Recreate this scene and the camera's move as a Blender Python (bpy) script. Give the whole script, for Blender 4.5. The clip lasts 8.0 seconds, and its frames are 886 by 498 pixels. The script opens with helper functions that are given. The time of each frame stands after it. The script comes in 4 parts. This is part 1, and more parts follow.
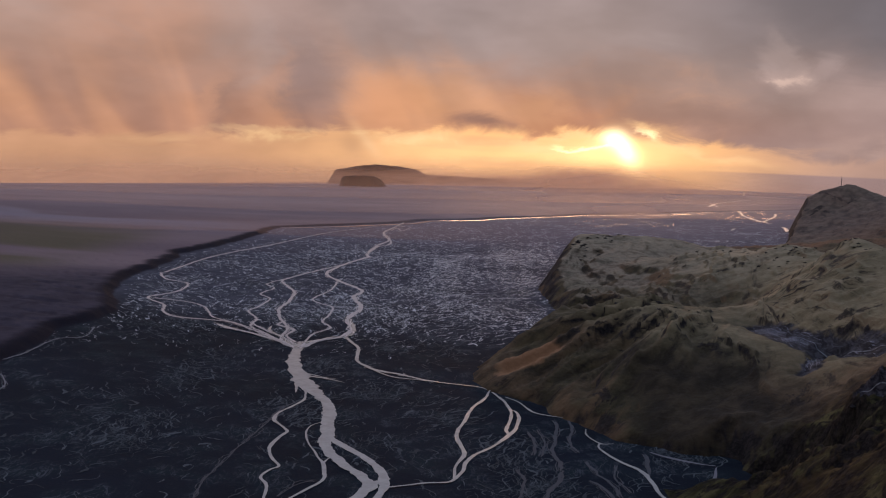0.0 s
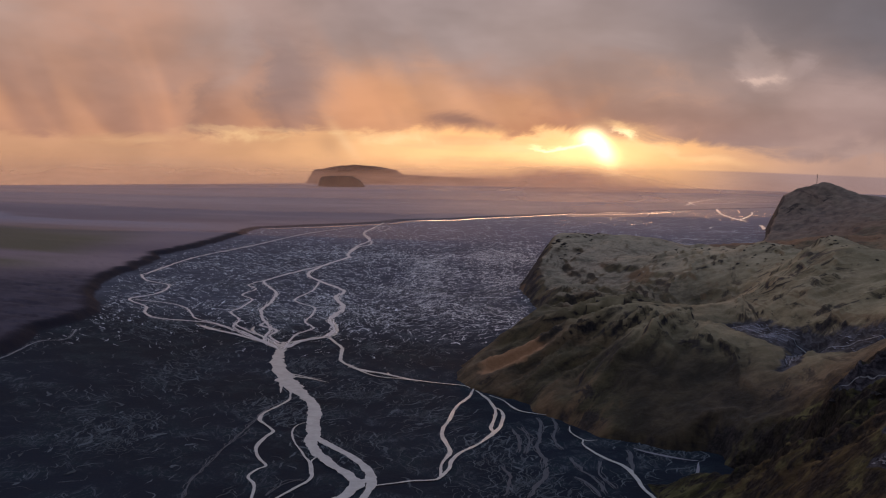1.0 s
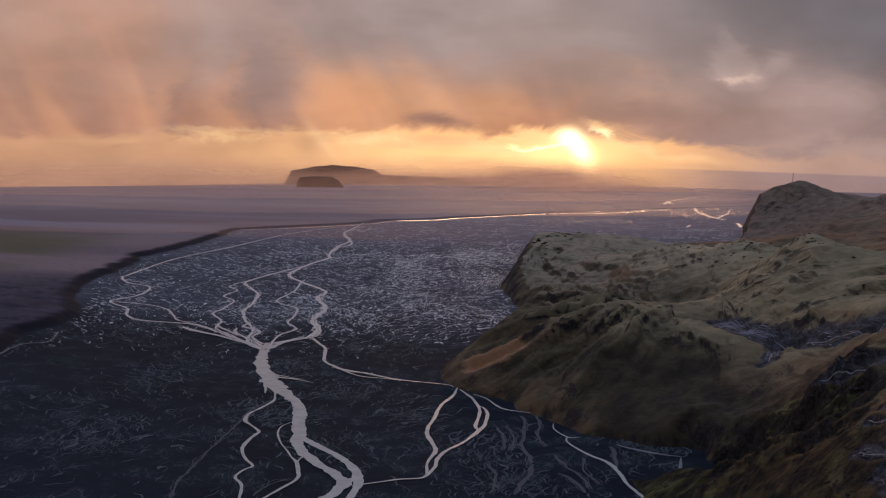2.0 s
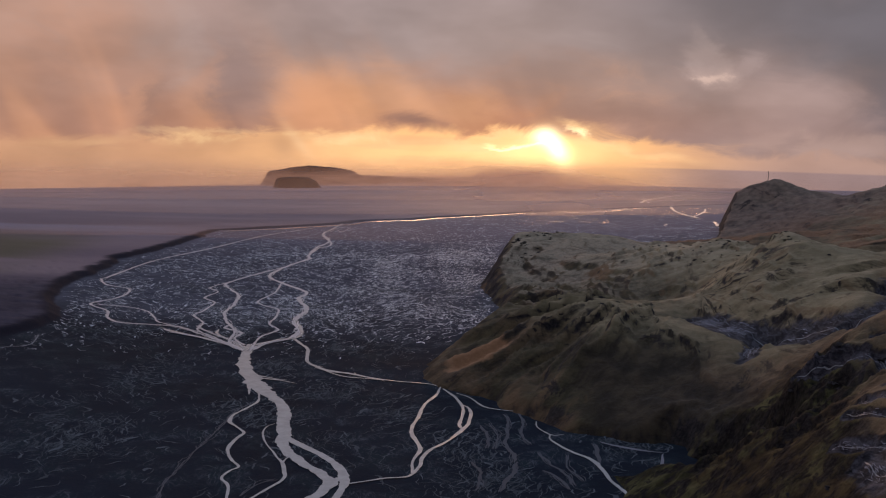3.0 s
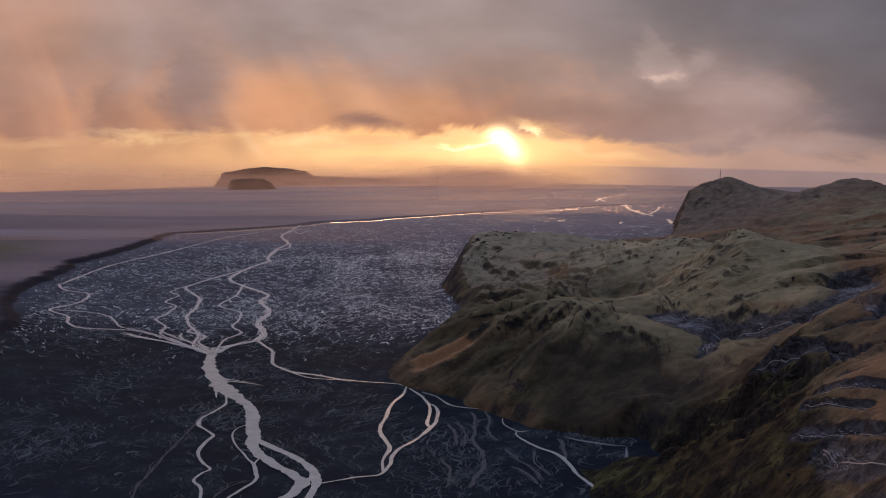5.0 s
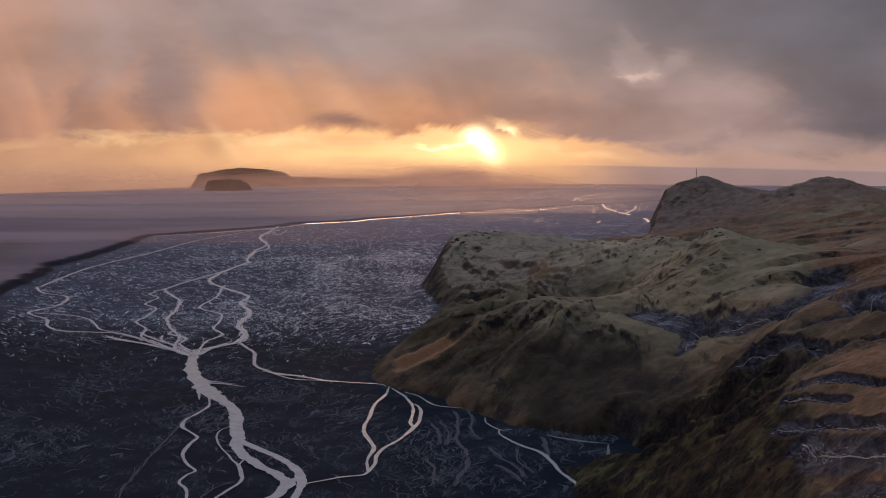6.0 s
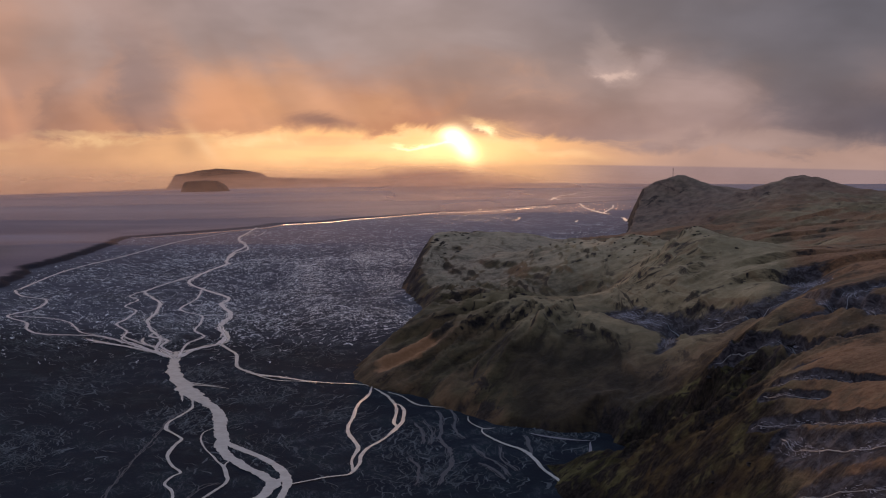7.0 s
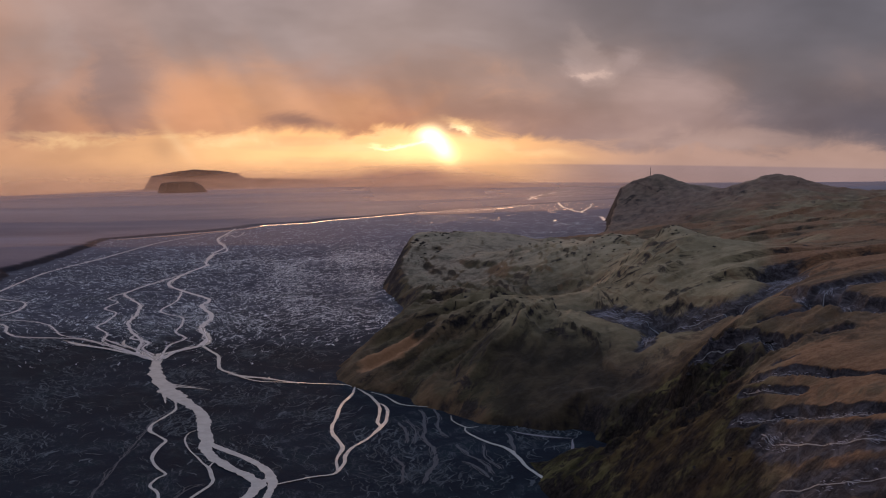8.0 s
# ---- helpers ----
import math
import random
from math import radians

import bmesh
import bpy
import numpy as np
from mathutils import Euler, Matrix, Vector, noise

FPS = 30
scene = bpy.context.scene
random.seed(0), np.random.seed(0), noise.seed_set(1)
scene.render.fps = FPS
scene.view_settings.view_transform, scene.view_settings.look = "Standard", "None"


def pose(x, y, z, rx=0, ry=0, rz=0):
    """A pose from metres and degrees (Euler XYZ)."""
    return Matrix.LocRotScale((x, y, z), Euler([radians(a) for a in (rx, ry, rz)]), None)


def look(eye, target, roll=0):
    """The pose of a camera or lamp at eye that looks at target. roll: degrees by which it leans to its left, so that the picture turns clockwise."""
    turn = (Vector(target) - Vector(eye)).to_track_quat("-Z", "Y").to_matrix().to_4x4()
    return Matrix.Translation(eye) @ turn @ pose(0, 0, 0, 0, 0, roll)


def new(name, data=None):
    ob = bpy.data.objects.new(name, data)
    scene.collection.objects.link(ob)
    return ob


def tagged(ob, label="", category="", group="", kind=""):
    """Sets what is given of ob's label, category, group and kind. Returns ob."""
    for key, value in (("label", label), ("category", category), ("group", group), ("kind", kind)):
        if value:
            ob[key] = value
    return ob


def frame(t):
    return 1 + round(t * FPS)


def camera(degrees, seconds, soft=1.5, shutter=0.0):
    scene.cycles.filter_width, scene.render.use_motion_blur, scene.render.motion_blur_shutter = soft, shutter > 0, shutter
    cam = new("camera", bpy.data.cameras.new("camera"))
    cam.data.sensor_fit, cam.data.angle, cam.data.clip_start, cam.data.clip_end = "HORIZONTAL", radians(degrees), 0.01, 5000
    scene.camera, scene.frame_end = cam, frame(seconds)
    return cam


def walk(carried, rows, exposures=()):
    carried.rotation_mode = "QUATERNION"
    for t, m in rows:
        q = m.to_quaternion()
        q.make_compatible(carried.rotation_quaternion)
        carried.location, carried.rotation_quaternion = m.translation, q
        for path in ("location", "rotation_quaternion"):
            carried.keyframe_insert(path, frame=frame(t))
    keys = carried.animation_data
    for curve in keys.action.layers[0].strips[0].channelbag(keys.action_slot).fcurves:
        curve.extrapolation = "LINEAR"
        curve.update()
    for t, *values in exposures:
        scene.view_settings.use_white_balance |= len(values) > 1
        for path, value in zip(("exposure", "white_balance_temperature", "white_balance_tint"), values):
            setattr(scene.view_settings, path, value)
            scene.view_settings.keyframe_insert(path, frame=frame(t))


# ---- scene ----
cam = camera(48.86, 8.0, soft=1.1)
# seconds, metres, then yaw, pitch and roll in degrees
ROWS = [
    (0.0, 0.000, 0.000, 80.000, 0.000, -6.771, -1.327),
    (0.5, -0.753, -0.975, 80.063, -0.630, -6.764, -1.211),
    (1.0, -1.519, -1.944, 80.152, -1.267, -6.756, -1.097),
    (1.5, -2.296, -2.906, 80.266, -1.911, -6.749, -0.986),
    (2.25, -3.478, -4.340, 80.478, -2.886, -6.739, -0.823),
    (3.0, -4.676, -5.763, 80.732, -3.871, -6.731, -0.665),
    (3.5, -5.479, -6.707, 80.922, -4.532, -6.726, -0.561),
    (4.0, -6.285, -7.648, 81.124, -5.194, -6.723, -0.459),
    (4.5, -7.090, -8.585, 81.337, -5.858, -6.721, -0.357),
    (5.25, -8.295, -9.987, 81.672, -6.853, -6.721, -0.205),
    (6.0, -9.490, -11.384, 82.019, -7.845, -6.724, -0.054),
    (6.5, -10.279, -12.315, 82.252, -8.504, -6.728, 0.048),
    (7.0, -11.058, -13.245, 82.485, -9.159, -6.735, 0.150),
    (7.5, -11.827, -14.175, 82.715, -9.809, -6.744, 0.253),
    (8.0, -12.584, -15.106, 82.940, -10.455, -6.755, 0.357),
]
walk(cam, [(t, pose(x, y, z, 0, 0, yaw) @ pose(0, 0, 0, 90 + pitch) @ pose(0, 0, 0, 0, 0, -roll)) for t, x, y, z, yaw, pitch, roll in ROWS])

# ---- light: low sun behind a broken cloud deck, brighter thin overcast overhead ----
SUN_AZ, SUN_EL = 9.8, 2.2


class Graph:
    """Short hand for shader nodes."""

    def __init__(self, tree):
        self.tree = tree
        tree.nodes.clear()

    def node(self, kind, **settings):
        n = self.tree.nodes.new(kind)
        for key, value in settings.items():
            setattr(n, key, value)
        return n

    def plug(self, socket, value):
        if hasattr(value, "links"):
            self.tree.links.new(value, socket)
        elif value is not None:
            socket.default_value = value

    def math(self, op, a, b=None, c=None, clamp=False):
        n = self.node("ShaderNodeMath", operation=op, use_clamp=clamp)
        for i, v in enumerate((a, b, c)):
            self.plug(n.inputs[i], v)
        return n.outputs[0]

    def mix(self, fac, a, b, mode="MIX"):
        n = self.node("ShaderNodeMix", data_type="RGBA", blend_type=mode)
        self.plug(n.inputs[0], fac)
        for i, v in ((6, a), (7, b)):
            self.plug(n.inputs[i], (*v, 1) if isinstance(v, tuple) else v)
        return n.outputs[2]

    def step(self, v, lo, hi, out_lo=0.0, out_hi=1.0):
        n = self.node("ShaderNodeMapRange", interpolation_type="SMOOTHSTEP")
        for i, x in enumerate((v, lo, hi, out_lo, out_hi)):
            self.plug(n.inputs[i], x)
        return n.outputs[0]

    def noise(self, vec, scale, detail=4.0, rough=0.55, warp=0.0, kind="FBM"):
        n = self.node("ShaderNodeTexNoise", noise_dimensions="3D", noise_type=kind)
        self.plug(n.inputs["Vector"], vec)
        n.inputs["Scale"].default_value = scale
        n.inputs["Detail"].default_value = detail
        n.inputs["Roughness"].default_value = rough
        n.inputs["Distortion"].default_value = warp
        return n.outputs[0]

    def vec(self, x, y, z=0.0):
        n = self.node("ShaderNodeCombineXYZ")
        for i, v in enumerate((x, y, z)):
            self.plug(n.inputs[i], v)
        return n.outputs[0]

    def split(self, v):
        n = self.node("ShaderNodeSeparateXYZ")
        self.plug(n.inputs[0], v)
        return n.outputs

    def scaled(self, v, sx, sy, sz, turn=0.0):
        n = self.node("ShaderNodeMapping")
        self.plug(n.inputs[0], v)
        n.inputs["Scale"].default_value = (sx, sy, sz)
        n.inputs["Rotation"].default_value = (0, 0, turn)
        return n.outputs[0]


def build_sky():
    world = bpy.data.worlds.new("sky")
    scene.world = world
    world.use_nodes = True
    g = Graph(world.node_tree)
    m = g.math
    x, y, z = g.split(g.node("ShaderNodeTexCoord").outputs["Generated"])
    az = m("MULTIPLY", m("ARCTAN2", x, y), 57.2958)
    el = m("MULTIPLY", m("ARCSINE", z), 57.2958)
    pos = g.vec(az, el, 0.0)
    # ragged cloud edges: the patches below are laid out on bent coordinates
    bend_a = g.noise(g.scaled(pos, 0.22, 0.40, 1, 0.2), 1.0, 6, 0.62, 0.5)
    bend_e = g.noise(g.vec(m("ADD", m("MULTIPLY", az, 0.20), 31.0), m("MULTIPLY", el, 0.42), 4.0), 1.0, 6, 0.62, 0.5)
    bent_az = m("ADD", az, m("MULTIPLY", m("SUBTRACT", bend_a, 0.5), 4.5))
    bent_el = m("ADD", el, m("MULTIPLY", m("SUBTRACT", bend_e, 0.5), 2.2))

    def blob(a, e, sa, se, tilt=0.0, ragged=True):
        """A soft patch of cloud or glow round azimuth a and elevation e, in degrees."""
        c, s = math.cos(radians(tilt)), math.sin(radians(tilt))
        da, de = m("SUBTRACT", bent_az if ragged else az, a), m("SUBTRACT", bent_el if ragged else el, e)
        u = m("DIVIDE", m("ADD", m("MULTIPLY", da, c), m("MULTIPLY", de, s)), sa)
        v = m("DIVIDE", m("SUBTRACT", m("MULTIPLY", de, c), m("MULTIPLY", da, s)), se)
        r2 = m("ADD", m("MULTIPLY", u, u), m("MULTIPLY", v, v))
        return m("EXPONENT", m("MULTIPLY", m("POWER", r2, 1.35) if ragged else r2, -1.0))

    big = g.noise(g.scaled(pos, 0.06, 0.13, 1, 0.35), 1.0, 5, 0.55, 0.6)
    small = g.noise(g.scaled(pos, 0.30, 0.62, 1), 1.0, 7, 0.60, 0.8)
    lean = m("ADD", az, m("MULTIPLY", el, 0.45))
    streak = g.noise(g.vec(m("MULTIPLY", lean, 0.21), m("MULTIPLY", el, 0.05), 2.0), 1.0, 2.5, 0.5, 0.5)
    bands = g.noise(g.scaled(pos, 0.08, 1.3, 1), 1.0, 4, 0.5, 0.3)

    def lay(under, mask, strength, color, mode="MIX"):
        return g.mix(m("MULTIPLY", mask, strength), under, color, mode)

    # the deck: tan in the west, mauve grey in the middle, slate in the east
    deck = g.mix(g.step(az, -20.0, 2.0), (0.50, 0.300, 0.212), (0.365, 0.285, 0.255))
    deck = g.mix(g.step(az, 5.0, 17.0), deck, (0.255, 0.212, 0.203))
    deck = g.mix(g.step(m("ADD", az, m("MULTIPLY", el, 0.8)), 18.0, 31.0), deck, (0.150, 0.140, 0.148))
    deck = lay(deck, g.step(big, 0.50, 0.30), 0.45, (0.25, 0.185, 0.165))
    deck = lay(deck, g.step(big, 0.50, 0.72), 0.40, (0.47, 0.39, 0.345))
    # warm light from below
    sway = m("ADD", el, m("ADD", m("MULTIPLY", m("SUBTRACT", big, 0.5), 6.0), m("MULTIPLY", m("SUBTRACT", small, 0.5), 2.0)))
    west = g.step(m("ADD", az, m("MULTIPLY", m("SUBTRACT", small, 0.5), 8.0)), 19.0, 6.0)
    warm = m("MULTIPLY", g.step(sway, 5.4, 0.4), m("ADD", m("MULTIPLY", west, 0.86), 0.14))
    orange = g.mix(g.step(streak, 0.34, 0.64), (0.45, 0.200, 0.112), (0.84, 0.40, 0.195))
    deck = lay(deck, warm, 0.85, orange)
    for a, e, sa, se, tilt, k, c in (
            (-16.5, 3.6, 6.0, 4.0, -50, 0.60, (0.62, 0.305, 0.178)), (-21.0, 1.2, 4.5, 2.0, 0, 0.35, (0.45, 0.25, 0.165)),
            (-8.2, 2.6, 1.7, 4.2, 16, 0.55, (0.30, 0.195, 0.165)), (-12.5, -0.6, 1.5, 1.6, -25, 0.45, (0.40, 0.21, 0.125)),
            (-2.6, 1.6, 2.8, 2.0, -20, 0.70, (0.74, 0.375, 0.190)), (2.6, 1.5, 2.4, 1.0, -12, 0.35, (0.62, 0.35, 0.21)),
            (11.0, 2.4, 5.0, 1.5, 0, 0.45, (0.275, 0.205, 0.185)), (15.5, 0.9, 4.2, 0.9, -8, 0.45, (0.30, 0.205, 0.180))):
        deck = lay(deck, m("MULTIPLY", blob(a, e, sa, se, tilt), g.step(small, 0.22, 0.55, 0.45, 1.0)), k, c)
    # rain curtains hanging from the deck, lit and unlit in turn
    curtain = m("MULTIPLY", g.step(m("ADD", bent_az, 0.0), 6.0, -2.0), g.step(el, 7.5, 2.5))
    deck = lay(deck, m("MULTIPLY", curtain, g.step(streak, 0.54, 0.34)), 0.45, (0.330, 0.205, 0.160))
    deck = lay(deck, m("MULTIPLY", curtain, g.step(streak, 0.52, 0.72)), 0.60, (0.66, 0.325, 0.185))
    for a, e, sa, se, tilt, k, c in (
            (-7.2, 2.6, 2.2, 2.0, -20, 0.75, (0.290, 0.195, 0.168)), (-12.9, 1.9, 0.9, 1.6, -28, 0.65, (0.330, 0.195, 0.145)), (-13.9, 0.9, 0.7, 2.3, -24, 0.6, (0.62, 0.315, 0.185)),
            (-3.3, 1.7, 1.9, 1.9, 0, 0.75, (0.69, 0.325, 0.165)), (-10.0, 2.2, 0.8, 2.4, -25, 0.5, (0.56, 0.295, 0.185)), (0.6, 2.3, 1.2, 1.0, 0, 0.55, (0.60, 0.32, 0.19)), (5.2, 1.6, 1.6, 0.9, 0, 0.5, (0.62, 0.33, 0.185)),
            (14.2, 1.3, 4.6, 0.9, -4, 0.75, (0.235, 0.170, 0.155)), (9.5, 3.4, 4.0, 1.4, 0, 0.4, (0.27, 0.205, 0.19)), (12.0, 0.25, 1.8, 0.45, -14, 0.7, (0.70, 0.42, 0.23))):
        deck = lay(deck, blob(a, e, sa, se, tilt), k, c)
    # the pale rift in the east, dark cloud above and beyond it
    deck = lay(deck, blob(23.6, 1.7, 4.6, 1.9, -12), 0.85, (0.375, 0.268, 0.235))
    deck = lay(deck, blob(23.2, 2.2, 2.6, 0.8, -14), 0.5, (0.45, 0.325, 0.28))
    deck = lay(deck, blob(18.5, 4.5, 0.75, 1.5, 26), 0.45, (0.50, 0.385, 0.335))
    deck = lay(deck, blob(19.3, 3.3, 1.1, 0.55, -10), 0.6, (0.52, 0.385, 0.325))
    deck = lay(deck, blob(19.0, 3.30, 0.55, 0.17, -4), 0.8, (0.72, 0.52, 0.41))
    deck = lay(deck, blob(20.6, 4.0, 1.0, 0.5, 12), 0.5, (0.46, 0.35, 0.31))
    deck = lay(deck, blob(29.8, 2.4, 2.4, 3.2, 12), 0.85, (0.172, 0.154, 0.160))
    deck = lay(deck, blob(33.8, 0.6, 5.0, 1.7, -14), 1.0, (0.120, 0.110, 0.122))
    deck = lay(deck, blob(25.5, 5.9, 6.4, 1.7, -14), 0.85, (0.165, 0.152, 0.160))
    deck = lay(deck, blob(32.0, 6.5, 6.0, 3.0, 0), 0.8, (0.132, 0.124, 0.136))
    deck = lay(deck, blob(26.6, -0.6, 6.0, 0.75, -2), 0.75, (0.50, 0.345, 0.275))
    deck = lay(deck, blob(23.4, -0.4, 0.7, 0.5, 0), 0.5, (0.27, 0.20, 0.18))
    # the clear slot over the horizon
    lift = m("ADD", el, m("ADD", m("MULTIPLY", m("SUBTRACT", small, 0.5), 2.2), m("MULTIPLY", m("SUBTRACT", big, 0.5), 1.2)))
    slot_top = m("ADD", g.step(az, 8.0, 24.0, 0.10, -0.9), g.step(az, -6.0, -18.0, 0.0, -0.75))
    slot = g.step(lift, m("ADD", slot_top, 0.38), m("SUBTRACT", slot_top, 0.38))
    near = g.step(m("ABSOLUTE", m("SUBTRACT", az, 6.5)), 22.0, 1.0)
    glow = g.mix(near, (0.66, 0.345, 0.182), (1.28, 0.70, 0.28))
    glow = lay(glow, g.step(bands, 0.45, 0.70), 0.35, (0.62, 0.36, 0.21))
    glow = g.mix(g.step(az, 14.0, 24.0, 0.0, 0.85), glow, (0.44, 0.295, 0.235))
    sky = g.mix(slot, deck, glow)
    sky = lay(sky, g.step(el, -1.3, -2.8), 0.55, g.mix(g.step(az, 12.0, 24.0), g.mix(near, (0.56, 0.33, 0.20), (0.88, 0.46, 0.22)), (0.40, 0.275, 0.235)))
    # lit cloud edges, the small dark cloud, the far sea, and the sun's glare
    for a, e, sa, se, tilt, k in ((-2.4, -0.30, 2.2, 0.34, 9, 0.75), (-10.5, -0.05, 3.0, 0.22, 0, 0.35), (6.3, -0.95, 3.6, 0.42, 0, 0.60), (14.5, -0.85, 3.4, 0.30, -7, 0.55), (-16.5, -0.5, 2.5, 0.3, 4, 0.25), (11.3, 0.35, 1.0, 0.35, -30, 0.7)):
        sky = lay(sky, m("MULTIPLY", blob(a, e, sa, se, tilt), g.step(small, 0.30, 0.60, 0.15, 1.0)), k, (1.15, 0.74, 0.34))
    # the bright brink of the cloud base
    brink = m("DIVIDE", m("SUBTRACT", lift, m("SUBTRACT", slot_top, 0.25)), 0.26)
    brink = m("MULTIPLY", m("EXPONENT", m("MULTIPLY", m("MULTIPLY", brink, brink), -1.0)), m("MULTIPLY", g.step(m("ABSOLUTE", m("SUBTRACT", az, 0.0)), 17.0, 6.0), g.step(bend_a, 0.40, 0.62)))
    sky = lay(sky, brink, 0.75, (1.10, 0.72, 0.33))
    sky = lay(sky, blob(1.95, 0.66, 2.0, 0.56, -8), 1.0, (0.285, 0.172, 0.138))
    shaft = m("MULTIPLY", blob(-4.6, -0.55, 0.30, 1.15, 38, False), 0.5)
    sky = lay(sky, shaft, 1.0, (1.05, 0.66, 0.33))
    sky = lay(sky, blob(-5.4, -0.85, 0.7, 1.0, 38, False), 0.45, (0.52, 0.29, 0.16))
    sea_top = m("SUBTRACT", m("MULTIPLY", m("SUBTRACT", az, 20.0), -0.012), 1.78)
    sea = m("MULTIPLY", g.step(el, sea_top, m("SUBTRACT", sea_top, 0.12)), g.step(az, 13.0, 21.0))
    sky = lay(sky, sea, 0.85, (0.310, 0.222, 0.205))
    sky = lay(sky, blob(9.6, -0.95, 3.6, 0.80, 0, False), 0.55, (0.9, 0.55, 0.20), "ADD")
    sky = lay(sky, blob(10.7, -1.3, 0.60, 1.25, 28, False), 0.6, (0.9, 0.6, 0.25), "ADD")
    for a, e, sa, se, tilt, k, torn in ((9.75, -0.08, 0.66, 0.46, 0, 1.0, False), (10.40, -0.75, 0.46, 0.70, 38, 0.65, False), (8.4, -0.72, 1.6, 0.14, 0, 0.35, True), (11.3, 0.12, 0.8, 0.22, -24, 0.35, True)):
        sky = lay(sky, m("MULTIPLY", blob(a, e, sa, se, tilt, torn), g.step(small, 0.22, 0.48, 0.7, 1.0)), k, (2.2, 1.75, 0.85), "ADD")
    fluff = g.noise(g.scaled(pos, 0.16, 0.34, 1, 0.3), 1.0, 3, 0.5, 0.0)
    shade = g.step(fluff, 0.30, 0.70, 0.90, 1.10)
    sky = g.mix(1.0, sky, g.vec(shade, shade, shade), "MULTIPLY")
    # above the view the deck goes on, cool; behind, away from the sunset, dusk
    ahead = g.step(y, -0.45, 0.5)
    sky = g.mix(g.step(el, 9.0, 45.0), sky, g.mix(g.step(big, 0.3, 0.7), (0.48, 0.52, 0.69), (0.67, 0.705, 0.905)))
    sky = g.mix(ahead, (0.105, 0.100, 0.122), sky)
    clear = g.node("ShaderNodeTexSky", sky_type="NISHITA", sun_disc=False, sun_elevation=radians(SUN_EL), sun_rotation=radians(SUN_AZ))
    thin = g.node("ShaderNodeVectorMath", operation="SCALE")
    g.plug(thin.inputs[0], clear.outputs[0])
    thin.inputs["Scale"].default_value = 0.05
    sky = g.mix(0.06, sky, thin.outputs[0])
    sky = g.mix(1.0, sky, (0.985, 1.0, 1.13), "MULTIPLY")
    back = g.node("ShaderNodeBackground")
    g.plug(back.inputs[0], sky)
    g.plug(g.node("ShaderNodeOutputWorld").inputs[0], back.outputs[0])


build_sky()
sun = new("sun", bpy.data.lights.new("sun", "SUN"))
sun.data.energy, sun.data.angle, sun.data.color = 0.6, radians(20), (1.0, 0.56, 0.32)
sun_way = Vector((math.sin(radians(SUN_AZ)) * math.cos(radians(SUN_EL)), math.cos(radians(SUN_AZ)) * math.cos(radians(SUN_EL)), math.sin(radians(SUN_EL))))
sun.matrix_world = look(sun_way * 4000, (0, 0, 0))


# ---- materials ----
def material(name):
    mat = bpy.data.materials.new(name)
    mat.use_nodes = True
    g = Graph(mat.node_tree)
    return mat, g, g.node("ShaderNodeTexCoord").outputs["Object"]


def finish(g, color, rough, relief=None, strength=0.5, reach=0.3, spec=0.5):
    b = g.node("ShaderNodeBsdfPrincipled")
    g.plug(b.inputs["Base Color"], (*color, 1) if isinstance(color, tuple) else color)
    g.plug(b.inputs["Roughness"], rough)
    g.plug(b.inputs["Specular IOR Level"], spec)
    if relief is not None:
        n = g.node("ShaderNodeBump")
        n.inputs["Strength"].default_value, n.inputs["Distance"].default_value = strength, reach
        g.plug(n.inputs["Height"], relief)
        g.plug(b.inputs["Normal"], n.outputs[0])
    g.plug(g.node("ShaderNodeOutputMaterial").inputs[0], b.outputs[0])


